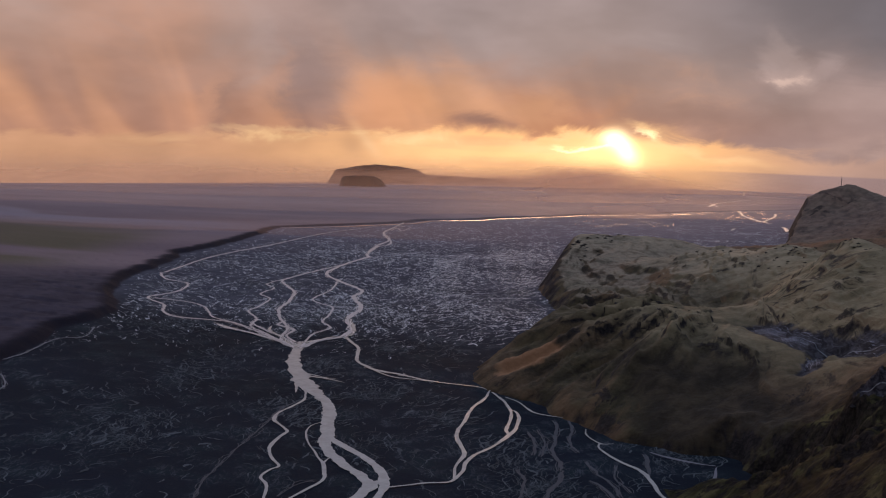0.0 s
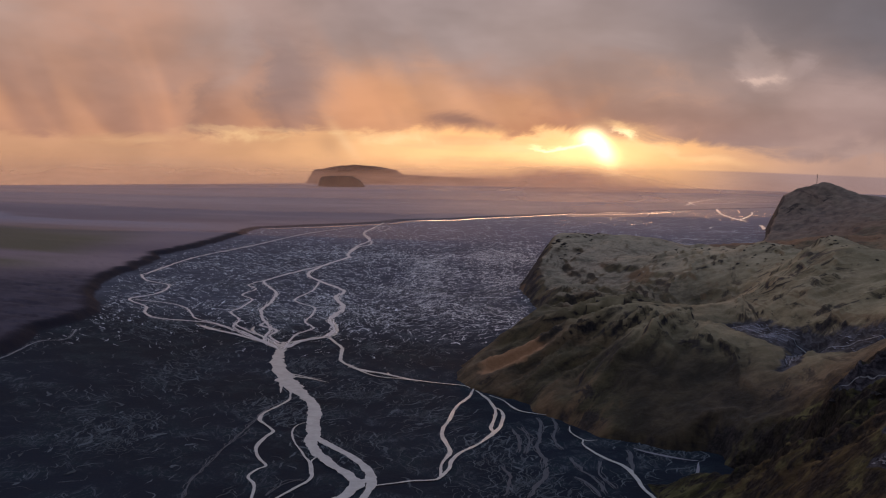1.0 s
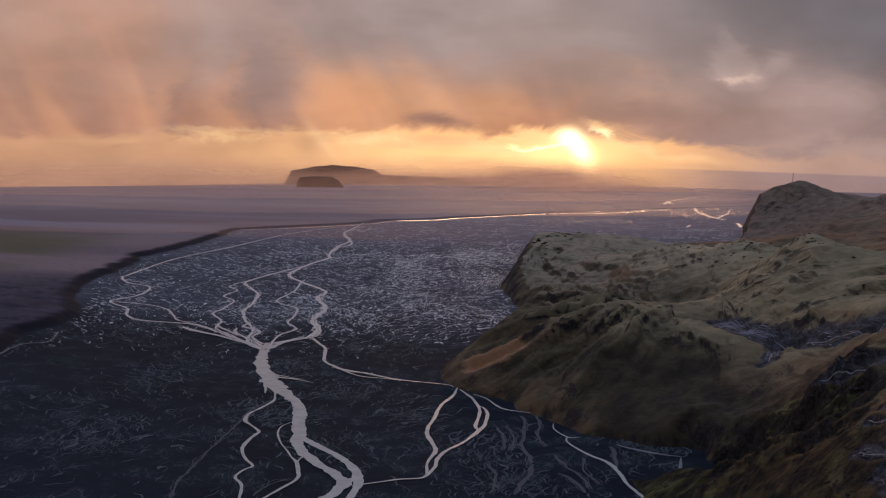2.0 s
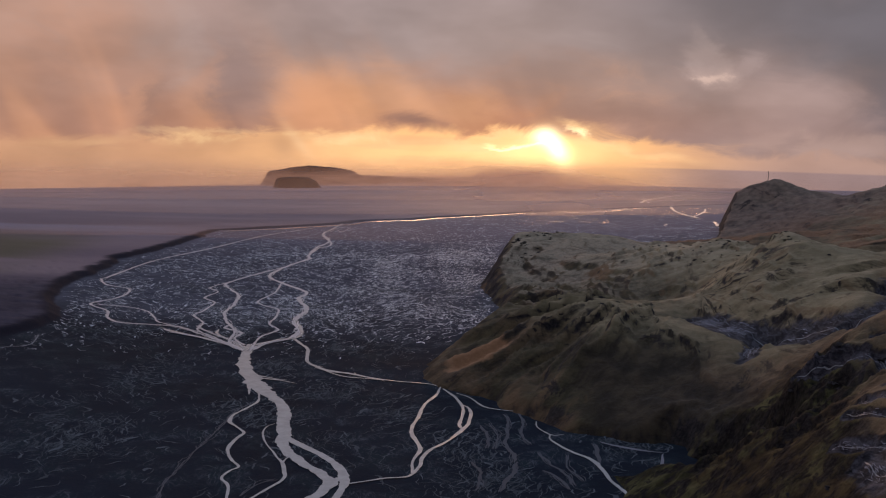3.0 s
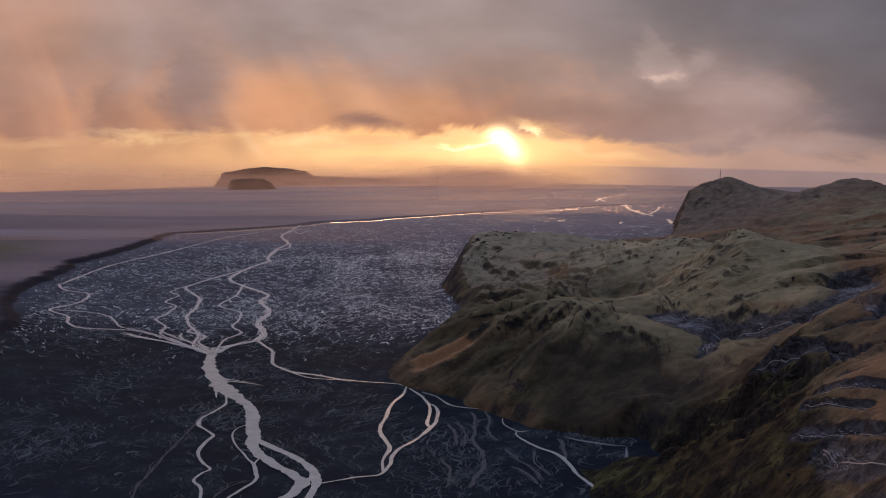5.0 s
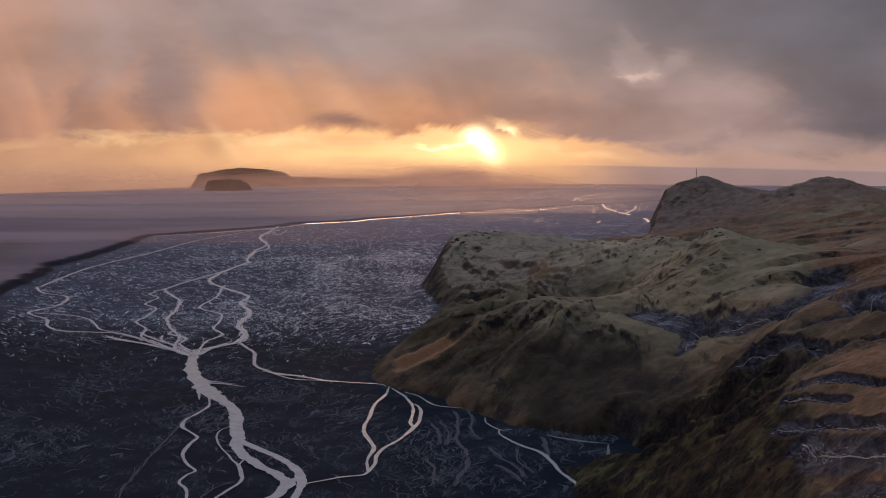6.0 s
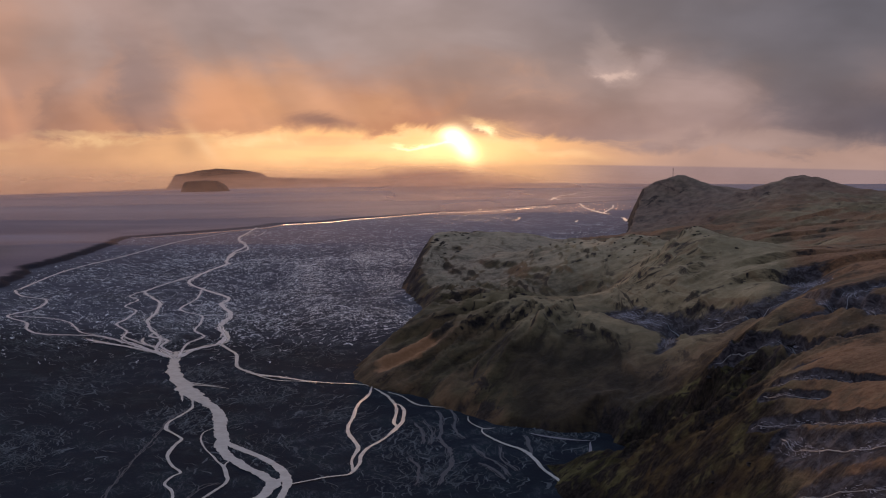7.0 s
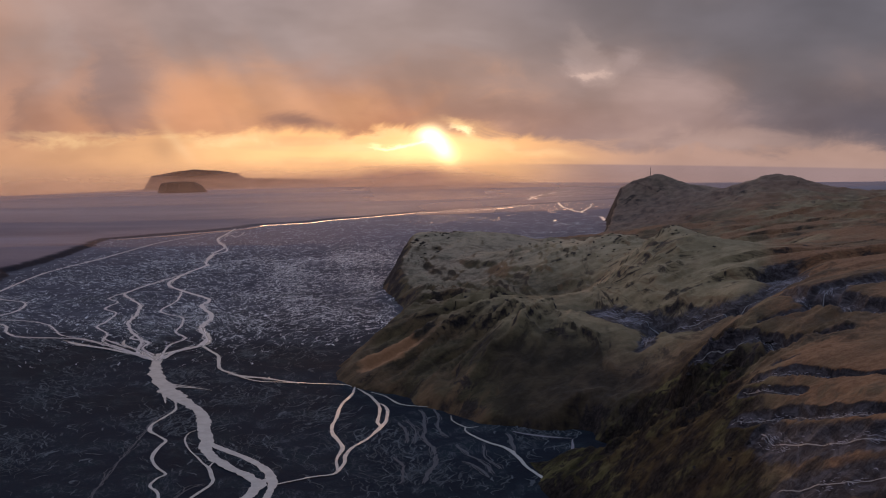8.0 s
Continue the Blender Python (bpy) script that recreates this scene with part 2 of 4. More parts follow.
def sand_material():
    """Black outwash sand and gravel, damp, with pale silt threads; drier greyer flats on the terrace."""
    mat, g, co = material("black_sand")
    m = g.math
    x, y, _ = g.split(co)
    wide = g.noise(co, 0.012, 5, 0.6, 0.4)
    mid = g.noise(co, 0.09, 5, 0.6, 0.3)
    fine = g.noise(co, 1.3, 4, 0.6)
    col = g.mix(g.step(wide, 0.35, 0.68), (0.0082, 0.0138, 0.0222), (0.0160, 0.0240, 0.0370))
    col = g.mix(g.step(mid, 0.40, 0.72, 0.0, 0.8), col, (0.018, 0.035, 0.042))
    flow = g.scaled(co, 1.0, 0.42, 1.0)
    thread = m("ABSOLUTE", m("SUBTRACT", g.noise(flow, 0.14, 5, 0.62, 1.6), 0.5))
    thread2 = m("ABSOLUTE", m("SUBTRACT", g.noise(flow, 0.33, 4, 0.6, 1.2), 0.5))
    gate = m("MULTIPLY", g.step(mid, 0.44, 0.66), g.step(wide, 0.36, 0.56))
    silt = m("MULTIPLY", m("MAXIMUM", g.step(thread, 0.022, 0.003), m("MULTIPLY", g.step(thread2, 0.03, 0.004), 0.6)), gate)
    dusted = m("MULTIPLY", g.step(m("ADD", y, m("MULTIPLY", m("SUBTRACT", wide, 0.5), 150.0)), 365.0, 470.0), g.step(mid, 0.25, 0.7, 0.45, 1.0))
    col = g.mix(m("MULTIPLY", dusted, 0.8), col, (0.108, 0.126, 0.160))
    # farther out the sand pales to mauve: distance haze put into the colour
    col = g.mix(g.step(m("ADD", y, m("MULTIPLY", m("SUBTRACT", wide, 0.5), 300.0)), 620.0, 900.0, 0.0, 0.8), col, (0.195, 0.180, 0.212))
    col = g.mix(m("MULTIPLY", silt, 0.6), col, (0.13, 0.145, 0.17))
    # terrace and far flats: dark bare sand near the bank, then dry silt and sparse lyme grass
    side = g.node("ShaderNodeAttribute", attribute_name="terrace").outputs["Fac"]
    ragged = m("ADD", side, m("MULTIPLY", m("SUBTRACT", mid, 0.5), 5.0))
    long = g.noise(g.scaled(co, 0.45, 0.8, 1.0), 0.009, 4, 0.5, 0.8)
    # dry silt, its tone lifted and tinted for the far plain's haze
    flats = g.mix(g.step(long, 0.38, 0.66), (0.205, 0.160, 0.172), (0.270, 0.212, 0.215))
    grass = m("MULTIPLY", g.step(g.noise(g.scaled(co, 0.4, 1.0, 1.0), 0.008, 4, 0.55), 0.30, 0.50), g.step(m("ABSOLUTE", m("SUBTRACT", m("ADD", y, m("MULTIPLY", m("SUBTRACT", long, 0.5), 160.0)), 620.0)), 190.0, 70.0))
    grass = m("MULTIPLY", grass, g.step(x, -185.0, -240.0))
    flats = g.mix(m("MULTIPLY", grass, 0.85), flats, (0.135, 0.125, 0.070))
    pale = m("MULTIPLY", g.step(m("ABSOLUTE", m("SUBTRACT", y, 860.0)), 140.0, 30.0), g.step(long, 0.42, 0.62))
    flats = g.mix(m("MULTIPLY", m("MULTIPLY", pale, g.step(x, -120.0, -220.0)), 0.7), flats, (0.27, 0.26, 0.30))
    bare = g.mix(g.step(mid, 0.3, 0.7), (0.046, 0.043, 0.058), (0.078, 0.072, 0.092))
    flats = g.mix(m("MULTIPLY", g.step(y, 640.0, 480.0), g.step(m("ADD", y, m("MULTIPLY", side, 0.5)), 560.0, 470.0)), flats, bare)
    col = g.mix(g.step(ragged, 3.0, 8.0), col, flats)
    # dark wet sand of the cut face, its shade painted in by band and slope
    cutbank_shade = m("MULTIPLY", g.step(ragged, -1.0, 1.5), g.step(ragged, 11.0, 4.0))
    col = g.mix(m("MULTIPLY", cutbank_shade, g.step(y, 1050.0, 820.0, 0.75, 0.96)), col, (0.014, 0.015, 0.025))
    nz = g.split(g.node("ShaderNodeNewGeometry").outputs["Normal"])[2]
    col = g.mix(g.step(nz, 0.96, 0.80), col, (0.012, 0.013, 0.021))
    rough = g.step(wide, 0.3, 0.7, 0.85, 0.95)
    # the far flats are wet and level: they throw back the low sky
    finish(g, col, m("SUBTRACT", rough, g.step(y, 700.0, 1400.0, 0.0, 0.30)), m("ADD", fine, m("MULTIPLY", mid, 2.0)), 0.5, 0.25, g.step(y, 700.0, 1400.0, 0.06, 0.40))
    return mat


def water_material(name, color, rough, spec=0.6):
    """Silt-laden meltwater: milky body, smooth skin with small riffles."""
    mat, g, co = material(name)
    tint = g.mix(g.step(g.noise(co, 0.35, 4, 0.6), 0.35, 0.7), color, tuple(c * 0.82 for c in color))
    if spec < 0.2:
        wet = g.node("ShaderNodeNewGeometry").outputs["Random Per Island"]
        tint = g.mix(g.step(wet, 0.0, 1.0, 0.0, 0.8), tint, tuple(c * 0.4 for c in color))
    finish(g, tint, rough, g.noise(g.scaled(co, 1.0, 0.5, 1.0), 1.6, 3, 0.6), 0.12, 0.06, spec)
    return mat


def land_material():
    """Moss, dead grass and bare rock by slope; paler level ground on the high crest; ochre heath on the plateau."""
    mat, g, co = material("moss_and_heath")
    m = g.math
    x, y, z = g.split(co)
    nz = g.split(g.node("ShaderNodeNewGeometry").outputs["Normal"])[2]
    wide = g.noise(co, 0.022, 5, 0.6, 0.5)
    mid = g.noise(co, 0.13, 5, 0.62, 0.3)
    fine = g.noise(co, 0.9, 5, 0.65)
    moss = g.mix(g.step(mid, 0.35, 0.68), (0.044, 0.040, 0.019), (0.112, 0.096, 0.046))
    brown = g.mix(g.step(mid, 0.35, 0.68), (0.075, 0.052, 0.028), (0.150, 0.100, 0.054))
    heath = g.mix(g.step(fine, 0.3, 0.7), (0.155, 0.086, 0.042), (0.250, 0.145, 0.072))
    heath = g.mix(g.step(g.noise(g.scaled(co, 1.0, 0.6, 1.0), 0.035, 6, 0.65, 0.6), 0.50, 0.60, 0.0, 0.75), heath, g.mix(g.step(mid, 0.35, 0.68), (0.048, 0.042, 0.026), (0.105, 0.086, 0.045)))
    green = g.mix(g.step(wide, 0.44, 0.62), moss, brown)
    dry = g.mix(g.step(mid, 0.35, 0.68), (0.240, 0.210, 0.112), (0.375, 0.330, 0.190))
    green = g.mix(g.step(m("ADD", z, m("MULTIPLY", m("SUBTRACT", wide, 0.5), 16.0)), 12.0, 27.0, 0.0, g.step(y, 225.0, 265.0, 0.1, 0.8)), green, dry)
    frac = m("ADD", m("MULTIPLY", x, 0.82), m("MULTIPLY", y, -0.45))
    plateau = m("MULTIPLY", g.step(m("ADD", z, m("MULTIPLY", m("SUBTRACT", wide, 0.5), 14.0)), 31.0, 38.0), g.step(frac, -7.0, 3.0))
    green = g.mix(m("MULTIPLY", plateau, g.step(wide, 0.66, 0.46, 0.25, 1.0)), green, heath)
    high = m("ADD", y, m("MULTIPLY", m("SUBTRACT", wide, 0.5), 260.0))
    crest = m("MULTIPLY", m("MULTIPLY", g.step(high, 310.0, 520.0), g.step(x, 190.0, 165.0)), g.step(frac, 20.0, -30.0))
    crest_pale = m("MULTIPLY", m("MULTIPLY", crest, g.step(nz, 0.84, 0.96)), m("MULTIPLY", g.step(fine, 0.25, 0.7, 0.45, 1.0), g.step(mid, 0.32, 0.58, 0.35, 1.0)))
    green = g.mix(m("MULTIPLY", crest_pale, 0.58), green, (0.52, 0.475, 0.335))
    green = g.mix(m("MULTIPLY", g.step(x, 185.0, 235.0), g.step(wide, 0.40, 0.56, 0.2, 0.9)), green, heath)
    # browner turf on the far hills, paled in its colour to imitate haze
    green = g.mix(g.step(y, 640.0, 800.0, 0.0, 0.8), green, g.mix(g.step(mid, 0.3, 0.7), (0.110, 0.090, 0.072), (0.250, 0.196, 0.145)))
    # streaks of scree and dead grass down the flanks
    dx, dy = m("SUBTRACT", x, 112.0), m("SUBTRACT", y, 335.0)
    run = m("SQRT", m("ADD", m("MULTIPLY", dx, dx), m("MULTIPLY", dy, dy)))
    turn = m("ARCTAN2", dx, m("MULTIPLY", dy, -1.0))
    rills = g.noise(g.vec(m("MULTIPLY", turn, 7.0), m("MULTIPLY", run, 0.022), 0.0), 1.0, 6, 0.66, 0.5)
    flank = m("MULTIPLY", g.step(nz, 0.97, 0.86), g.step(y, 600.0, 520.0))
    green = g.mix(m("MULTIPLY", flank, g.step(rills, 0.50, 0.62)), green, (0.034, 0.029, 0.018))
    green = g.mix(m("MULTIPLY", flank, g.step(rills, 0.46, 0.36, 0.0, 0.7)), green, (0.165, 0.112, 0.056))
    # shade of the sun-averted front face, painted into the colour by region
    front_shade = m("MULTIPLY", g.step(m("ADD", z, m("MULTIPLY", m("SUBTRACT", wide, 0.5), 14.0)), 21.0, 13.0), m("MULTIPLY", g.step(x, 48.0, 62.0), g.step(y, 312.0, 292.0)))
    green = g.mix(m("MULTIPLY", front_shade, 0.88), green, g.mix(g.step(mid, 0.35, 0.68), (0.024, 0.021, 0.013), (0.062, 0.050, 0.029)))
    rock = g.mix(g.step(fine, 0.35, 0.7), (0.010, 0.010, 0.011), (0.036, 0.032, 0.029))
    steep = g.step(m("ADD", nz, m("MULTIPLY", m("SUBTRACT", mid, 0.5), 0.50)), 0.74, 0.56)
    outcrop = m("MULTIPLY", m("MULTIPLY", g.step(g.noise(co, 0.055, 7, 0.72, 0.6), 0.56, 0.63), g.step(nz, 0.97, 0.88)), g.step(y, 220.0, 250.0))
    # far outcrops, kept weaker for the same haze
    outcrop = m("MAXIMUM", outcrop, m("MULTIPLY", m("MULTIPLY", g.step(g.noise(co, 0.022, 7, 0.7, 0.5), 0.50, 0.58), g.step(nz, 0.96, 0.88)), g.step(y, 640.0, 720.0, 0.0, 0.65)))
    col = g.mix(m("MAXIMUM", steep, m("MULTIPLY", outcrop, 0.85)), green, rock)
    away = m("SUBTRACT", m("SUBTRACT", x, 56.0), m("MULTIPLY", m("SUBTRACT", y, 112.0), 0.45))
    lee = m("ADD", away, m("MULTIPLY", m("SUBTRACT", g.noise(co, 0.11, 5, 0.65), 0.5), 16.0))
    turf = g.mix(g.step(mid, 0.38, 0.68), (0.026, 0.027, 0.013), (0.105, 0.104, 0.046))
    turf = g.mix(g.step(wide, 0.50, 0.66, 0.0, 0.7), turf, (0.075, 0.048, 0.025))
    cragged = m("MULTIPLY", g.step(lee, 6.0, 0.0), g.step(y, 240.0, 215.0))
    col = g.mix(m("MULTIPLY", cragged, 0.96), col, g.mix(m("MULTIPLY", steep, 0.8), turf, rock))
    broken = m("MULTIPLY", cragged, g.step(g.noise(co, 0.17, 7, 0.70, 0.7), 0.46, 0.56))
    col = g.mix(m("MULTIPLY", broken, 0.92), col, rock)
    spur = m("ADD", m("POWER", m("DIVIDE", m("SUBTRACT", x, 29.0), 10.5), 2.0), m("POWER", m("DIVIDE", m("SUBTRACT", m("ADD", y, m("MULTIPLY", x, -0.1)), 314.5), 8.5), 2.0))
    col = g.mix(g.step(m("ADD", spur, m("MULTIPLY", m("SUBTRACT", g.noise(co, 0.10, 4, 0.6), 0.5), 3.2)), 1.5, 0.7), col, g.mix(fine, (0.27, 0.150, 0.070), (0.38, 0.220, 0.108)))
    bed = g.node("ShaderNodeAttribute", attribute_name="gravel").outputs["Fac"]
    stony = g.mix(g.step(g.noise(g.scaled(co, 1.0, 0.45, 1.0), 0.55, 6, 0.7, 0.8), 0.40, 0.66), (0.018, 0.019, 0.024), (0.088, 0.092, 0.106))
    col = g.mix(m("MULTIPLY", g.step(m("ADD", bed, m("MULTIPLY", m("SUBTRACT", g.noise(co, 0.22, 6, 0.68, 0.5), 0.5), 1.0)), 0.30, 0.62), 0.95), col, stony)
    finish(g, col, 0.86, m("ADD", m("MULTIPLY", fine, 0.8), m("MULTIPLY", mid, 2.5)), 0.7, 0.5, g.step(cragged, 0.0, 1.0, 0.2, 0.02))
    return mat


def rock_material(name, dark, light):
    mat, g, co = material(name)
    col = g.mix(g.step(g.noise(co, 0.03, 5, 0.65), 0.35, 0.65), dark, light)
    finish(g, col, 0.9, g.noise(co, 0.06, 5, 0.65), 0.6, 4.0, 0.2)
    return mat


SAND = sand_material()
WATER = water_material("silty_water", (0.42, 0.455, 0.415), 0.22)
RIFFLE = water_material("riffled_silty_water", (0.60, 0.62, 0.60), 0.28)
SHALLOW = water_material("shallow_silt_water", (0.70, 0.80, 0.84), 0.60, 0.15)
FAINT = water_material("drying_silt", (0.115, 0.145, 0.162), 0.8, 0.05)
FOAM = water_material("broken_stream_water", (0.36, 0.39, 0.45), 0.7, 0.06)
MIDSILT = water_material("wet_silt", (0.135, 0.152, 0.168), 0.7, 0.12)
RILL = water_material("thin_rill_water", (0.22, 0.26, 0.28), 0.5, 0.25)
SLACK = water_material("slack_far_water", (0.52, 0.50, 0.50), 0.30, 0.6)
POND = water_material("mirroring_pond_water", (0.30, 0.32, 0.33), 0.10, 0.8)
POOL = water_material("shallow_pool_water", (0.180, 0.195, 0.220), 0.35, 0.3)
LAND = land_material()
ISLAND = rock_material("far_rock", (0.05, 0.035, 0.03), (0.10, 0.07, 0.05))


# ---- noise fields over arrays ----
def lattice(ix, iy, seed):
    h = (ix.astype(np.int64) * 374761393 + iy.astype(np.int64) * 668265263 + seed * 974711) & 0x7FFFFFFF
    h = ((h ^ (h >> 13)) * 1274126177) & 0x7FFFFFFF
    return ((h ^ (h >> 16)) & 0xFFFF) / 65535.0


def value(x, y, seed=0):
    ix, iy = np.floor(x), np.floor(y)
    fx, fy = x - ix, y - iy
    fx, fy = fx * fx * fx * (fx * (fx * 6 - 15) + 10), fy * fy * fy * (fy * (fy * 6 - 15) + 10)
    a, b = lattice(ix, iy, seed), lattice(ix + 1, iy, seed)
    c, d = lattice(ix, iy + 1, seed), lattice(ix + 1, iy + 1, seed)
    return (a + (b - a) * fx) * (1 - fy) + (c + (d - c) * fx) * fy


def fbm(x, y, octaves=4, seed=0, gain=0.5):
    """Layered noise, about -1 to 1."""
    total, size, amp = 0, 0, 1.0
    for k in range(octaves):
        total = total + amp * (2 * value(x, y, seed + k) - 1)
        size += amp
        amp *= gain
        x, y = x * 2.03 + 17.3, y * 2.03 - 9.1
    return total / size


def ridged(x, y, octaves=4, seed=0):
    """Sharp-crested noise, 0 to 1."""
    total, size, amp = 0, 0, 1.0
    for k in range(octaves):
        total = total + amp * (1 - np.abs(2 * value(x, y, seed + k) - 1))
        size += amp
        amp *= 0.5
        x, y = x * 2.1 + 5.2, y * 2.1 + 3.7
    return total / size


def smooth(v, lo, hi):
    t = np.clip((v - lo) / (hi - lo), 0, 1)
    return t * t * (3 - 2 * t)


# ---- the lie of the land ----
BANK = (  # y, x of the foot of the cut bank
    (-200, -128), (200, -134), (306, -138), (358, -144), (386, -140), (407, -137), (446, -149), (495, -161), (516, -164), (574, -163), (622, -166), (679, -159), (762, -152),
    (842, -146), (878, -146), (917, -105), (955, -71), (992, -37), (1043, -14), (1066, 35), (1103, 66), (1145, 122), (1186, 174), (1230, 250), (1300, 420), (1400, 700))


def fan(x, y):
    """The outwash plain: a broad, gently domed fan that falls away towards the coast."""
    r = np.sqrt(x * x + y * y) + 1e-9
    a = np.clip(np.arctan2(x, y), -0.7, 0.7)
    return -0.0064 * x - 0.0005 * (y - 320) + (-0.0243 + 0.0134 * a - 0.1147 * a * a) * r * np.log1p(r / 1600) + 0.1215 * a * a * r


def bank_side(x, y):
    """Metres beyond the foot of the cut bank, on the terrace's side."""
    by, bx = np.array(BANK).T
    slant = smooth(y, 850, 930)
    d = (np.interp(y, by, bx) - x) * (1 - 0.45 * slant)
    return d + (1 - 0.5 * slant) * (3.0 * fbm(x / 30, y / 30, 2, 3) + 4 * fbm(x / 70, y / 70, 2, 5) + 1.2 * fbm(x / 9, y / 9, 3, 6))


def plain(x, y):
    """The fan with the cut bank and terrace on its west side and low bars in the riverbed."""
    d = bank_side(x, y)
    tall = 1.2 + 1.3 * smooth(y, 900, 780)
    terrace = tall * smooth(d, -0.5, 6.5) * smooth(y, 1500, 1250) + 0.8 * fbm(x / 60, y / 40, 4, 8) * smooth(d, 4, 30) * smooth(y, 1150, 850)
    gully = smooth(y, 900, 700) * -0.7 * smooth(np.abs(fbm(x / 70, y / 16, 3, 11)), 0.08, 0.02) * smooth(d, 2, 10) * smooth(d, 75, 30)
    return fan(x, y) + terrace + gully


SHORE = ((600, 1250), (470, 1120), (370, 985), (322, 905), (283, 795), (246, 708), (190, 690), (120, 660), (68, 600), (52, 527), (54, 465), (51, 441), (39, 400), (27, 366), (13, 336), (10, 316), (15, 303), (22, 297), (31, 287), (34, 274), (42, 261), (47, 251), (55, 246), (63, 239), (69, 235), (69, 230), (62, 216), (56, 214), (50, 217), (50, 190), (46, 160), (38, 130), (28, 100), (16, 50), (16, -40), (900, -40), (1300, 1250))
HEADLAND = (  # x, y, height
    (55, 305, 13), (72, 314, 24), (69, 355, 19.5), (66, 285, 19), (57, 290, 15.5), (80, 281, 20), (89, 303, 23), (103, 322, 20), (104, 295, 25), (114, 370, 14), (60, 372, 9), (70, 455, 6),
    (112, 273, 25), (128, 530, 13), (96, 560, 15), (78, 560, 19), (98, 590, 21), (133, 585, 21), (145, 505, 24), (150, 435, 33), (152, 356, 45), (146, 332, 44),
    (163, 342, 39), (156, 300, 39), (54, 262, 6), (68, 258, 8), (84, 262, 13), (40, 300, 7), (26, 318, 4.5), (82, 236, 9), (98, 254, 21), (140, 650, 2), (200, 520, 10), (220, 420, 24))
PLATEAU = (
    (61, 116, 37.5), (64, 134, 34), (57, 121, 33), (45, 113, 29), (45, 98, 37), (48, 168, 12), (57, 162, 20), (66, 165, 23), (73, 156, 30), (90, 196, 32), (78, 148, 39), (74, 138, 43),
    (60, 105, 43), (60, 90, 46), (50, 72, 48), (90, 130, 48), (100, 190, 43), (110, 206, 42), (126, 252, 35), (97, 228, 20), (80, 204, 9), (70, 196, 9), (150, 250, 42), (185, 280, 43),
    (230, 360, 36), (260, 400, 38), (300, 480, 32), (173, 366, 37), (200, 335, 37), (280, 620, 20), (305, 700, 11), (400, 560, 31))
FAR_HILLS = (
    (262, 745, 2), (290, 800, 4), (324, 878, 30), (333, 864, 38), (343, 860, 41), (355, 856, 43), (363, 852, 40), (371, 843, 34), (389, 824, 32), (409, 803, 32), (420, 786, 40), (431, 774, 44), (443, 761, 42), (452, 756, 38), (460, 745, 35),
    (480, 690, 32), (315, 757, 13), (330, 730, 17), (352, 697, 22), (369, 642, 24), (369, 572, 28), (337, 831, 24), (440, 850, 20), (372, 920, 18), (520, 800, 18), (620, 760, 14), (430, 980, 6), (700, 900, 6))



HEATH_STREAMS = (  # width and depth of the bed, then x, y along the way
    (3.0, 1.9, ((57, 106), (57.5, 99), (58, 91), (59, 84), (61, 72))), (3.3, 2.1, ((66, 127), (63.5, 115), (63, 106), (63, 99), (64, 92), (66, 80))),
    (1.6, 2.0, ((67, 139), (68, 130), (69, 123), (68, 114), (67.5, 106), (68, 97), (70, 82))), (1.0, 1.2, ((72, 145), (72, 137), (72.5, 131), (73, 126))),
    (1.3, 1.6, ((75, 148), (75.5, 137), (77, 128), (78, 121), (79, 112), (82, 95))), (2.6, 1.9, ((86, 195), (89, 189), (91, 182), (93, 176), (92, 166), (93, 157), (94, 148))),
    (1.4, 1.0, ((80, 147), (81, 143), (84, 138))), (1.5, 1.3, ((97, 184), (100, 181), (105, 177))), (4.5, 2.6, ((121, 244), (117, 222), (110, 196), (108, 182), (109, 174), (107, 164), (107, 150))),
    (7.0, 2.0, ((109, 180), (115, 186), (120, 181), (124, 172))), (4.5, 2.5, ((176, 369), (193, 396), (208, 410), (217, 405), (222, 383))), (6.0, 4.0, ((184, 365), (198, 371), (206, 358), (206, 340))),
    (3.5, 2.5, ((196, 333), (207, 344), (218, 348), (235, 349))), (3.5, 2.5, ((239, 420), (252, 421), (266, 406))))
VALLEY_STREAMS = (
    (9.0, 4.2, ((101, 309), (105, 291), (110, 276), (114, 264), (118, 250), (124, 243), (133, 242), (142, 250), (150, 272))), (4.0, 2.0, ((99, 256), (104, 265), (111, 271))))
RAVINE = ((69, 232), (71, 219), (73, 206), (75, 193), (77, 182), (80, 173), (85, 167), (93, 163))


def relief_surface():
    """Weights of a smooth surface through the spot heights."""
    spots = np.array(HEADLAND + PLATEAU + FAR_HILLS, float)
    d = np.hypot(spots[:, None, 0] - spots[None, :, 0], spots[:, None, 1] - spots[None, :, 1])
    k = np.sqrt(d * d + 9)
    n = len(spots)
    a = np.zeros((n + 1, n + 1))
    a[:n, :n] = k - 1.5 * np.eye(n)
    a[:n, n] = a[n, :n] = 1
    return spots, np.linalg.solve(a, np.append(spots[:, 2], 0))


SPOTS, WEIGHTS = relief_surface()


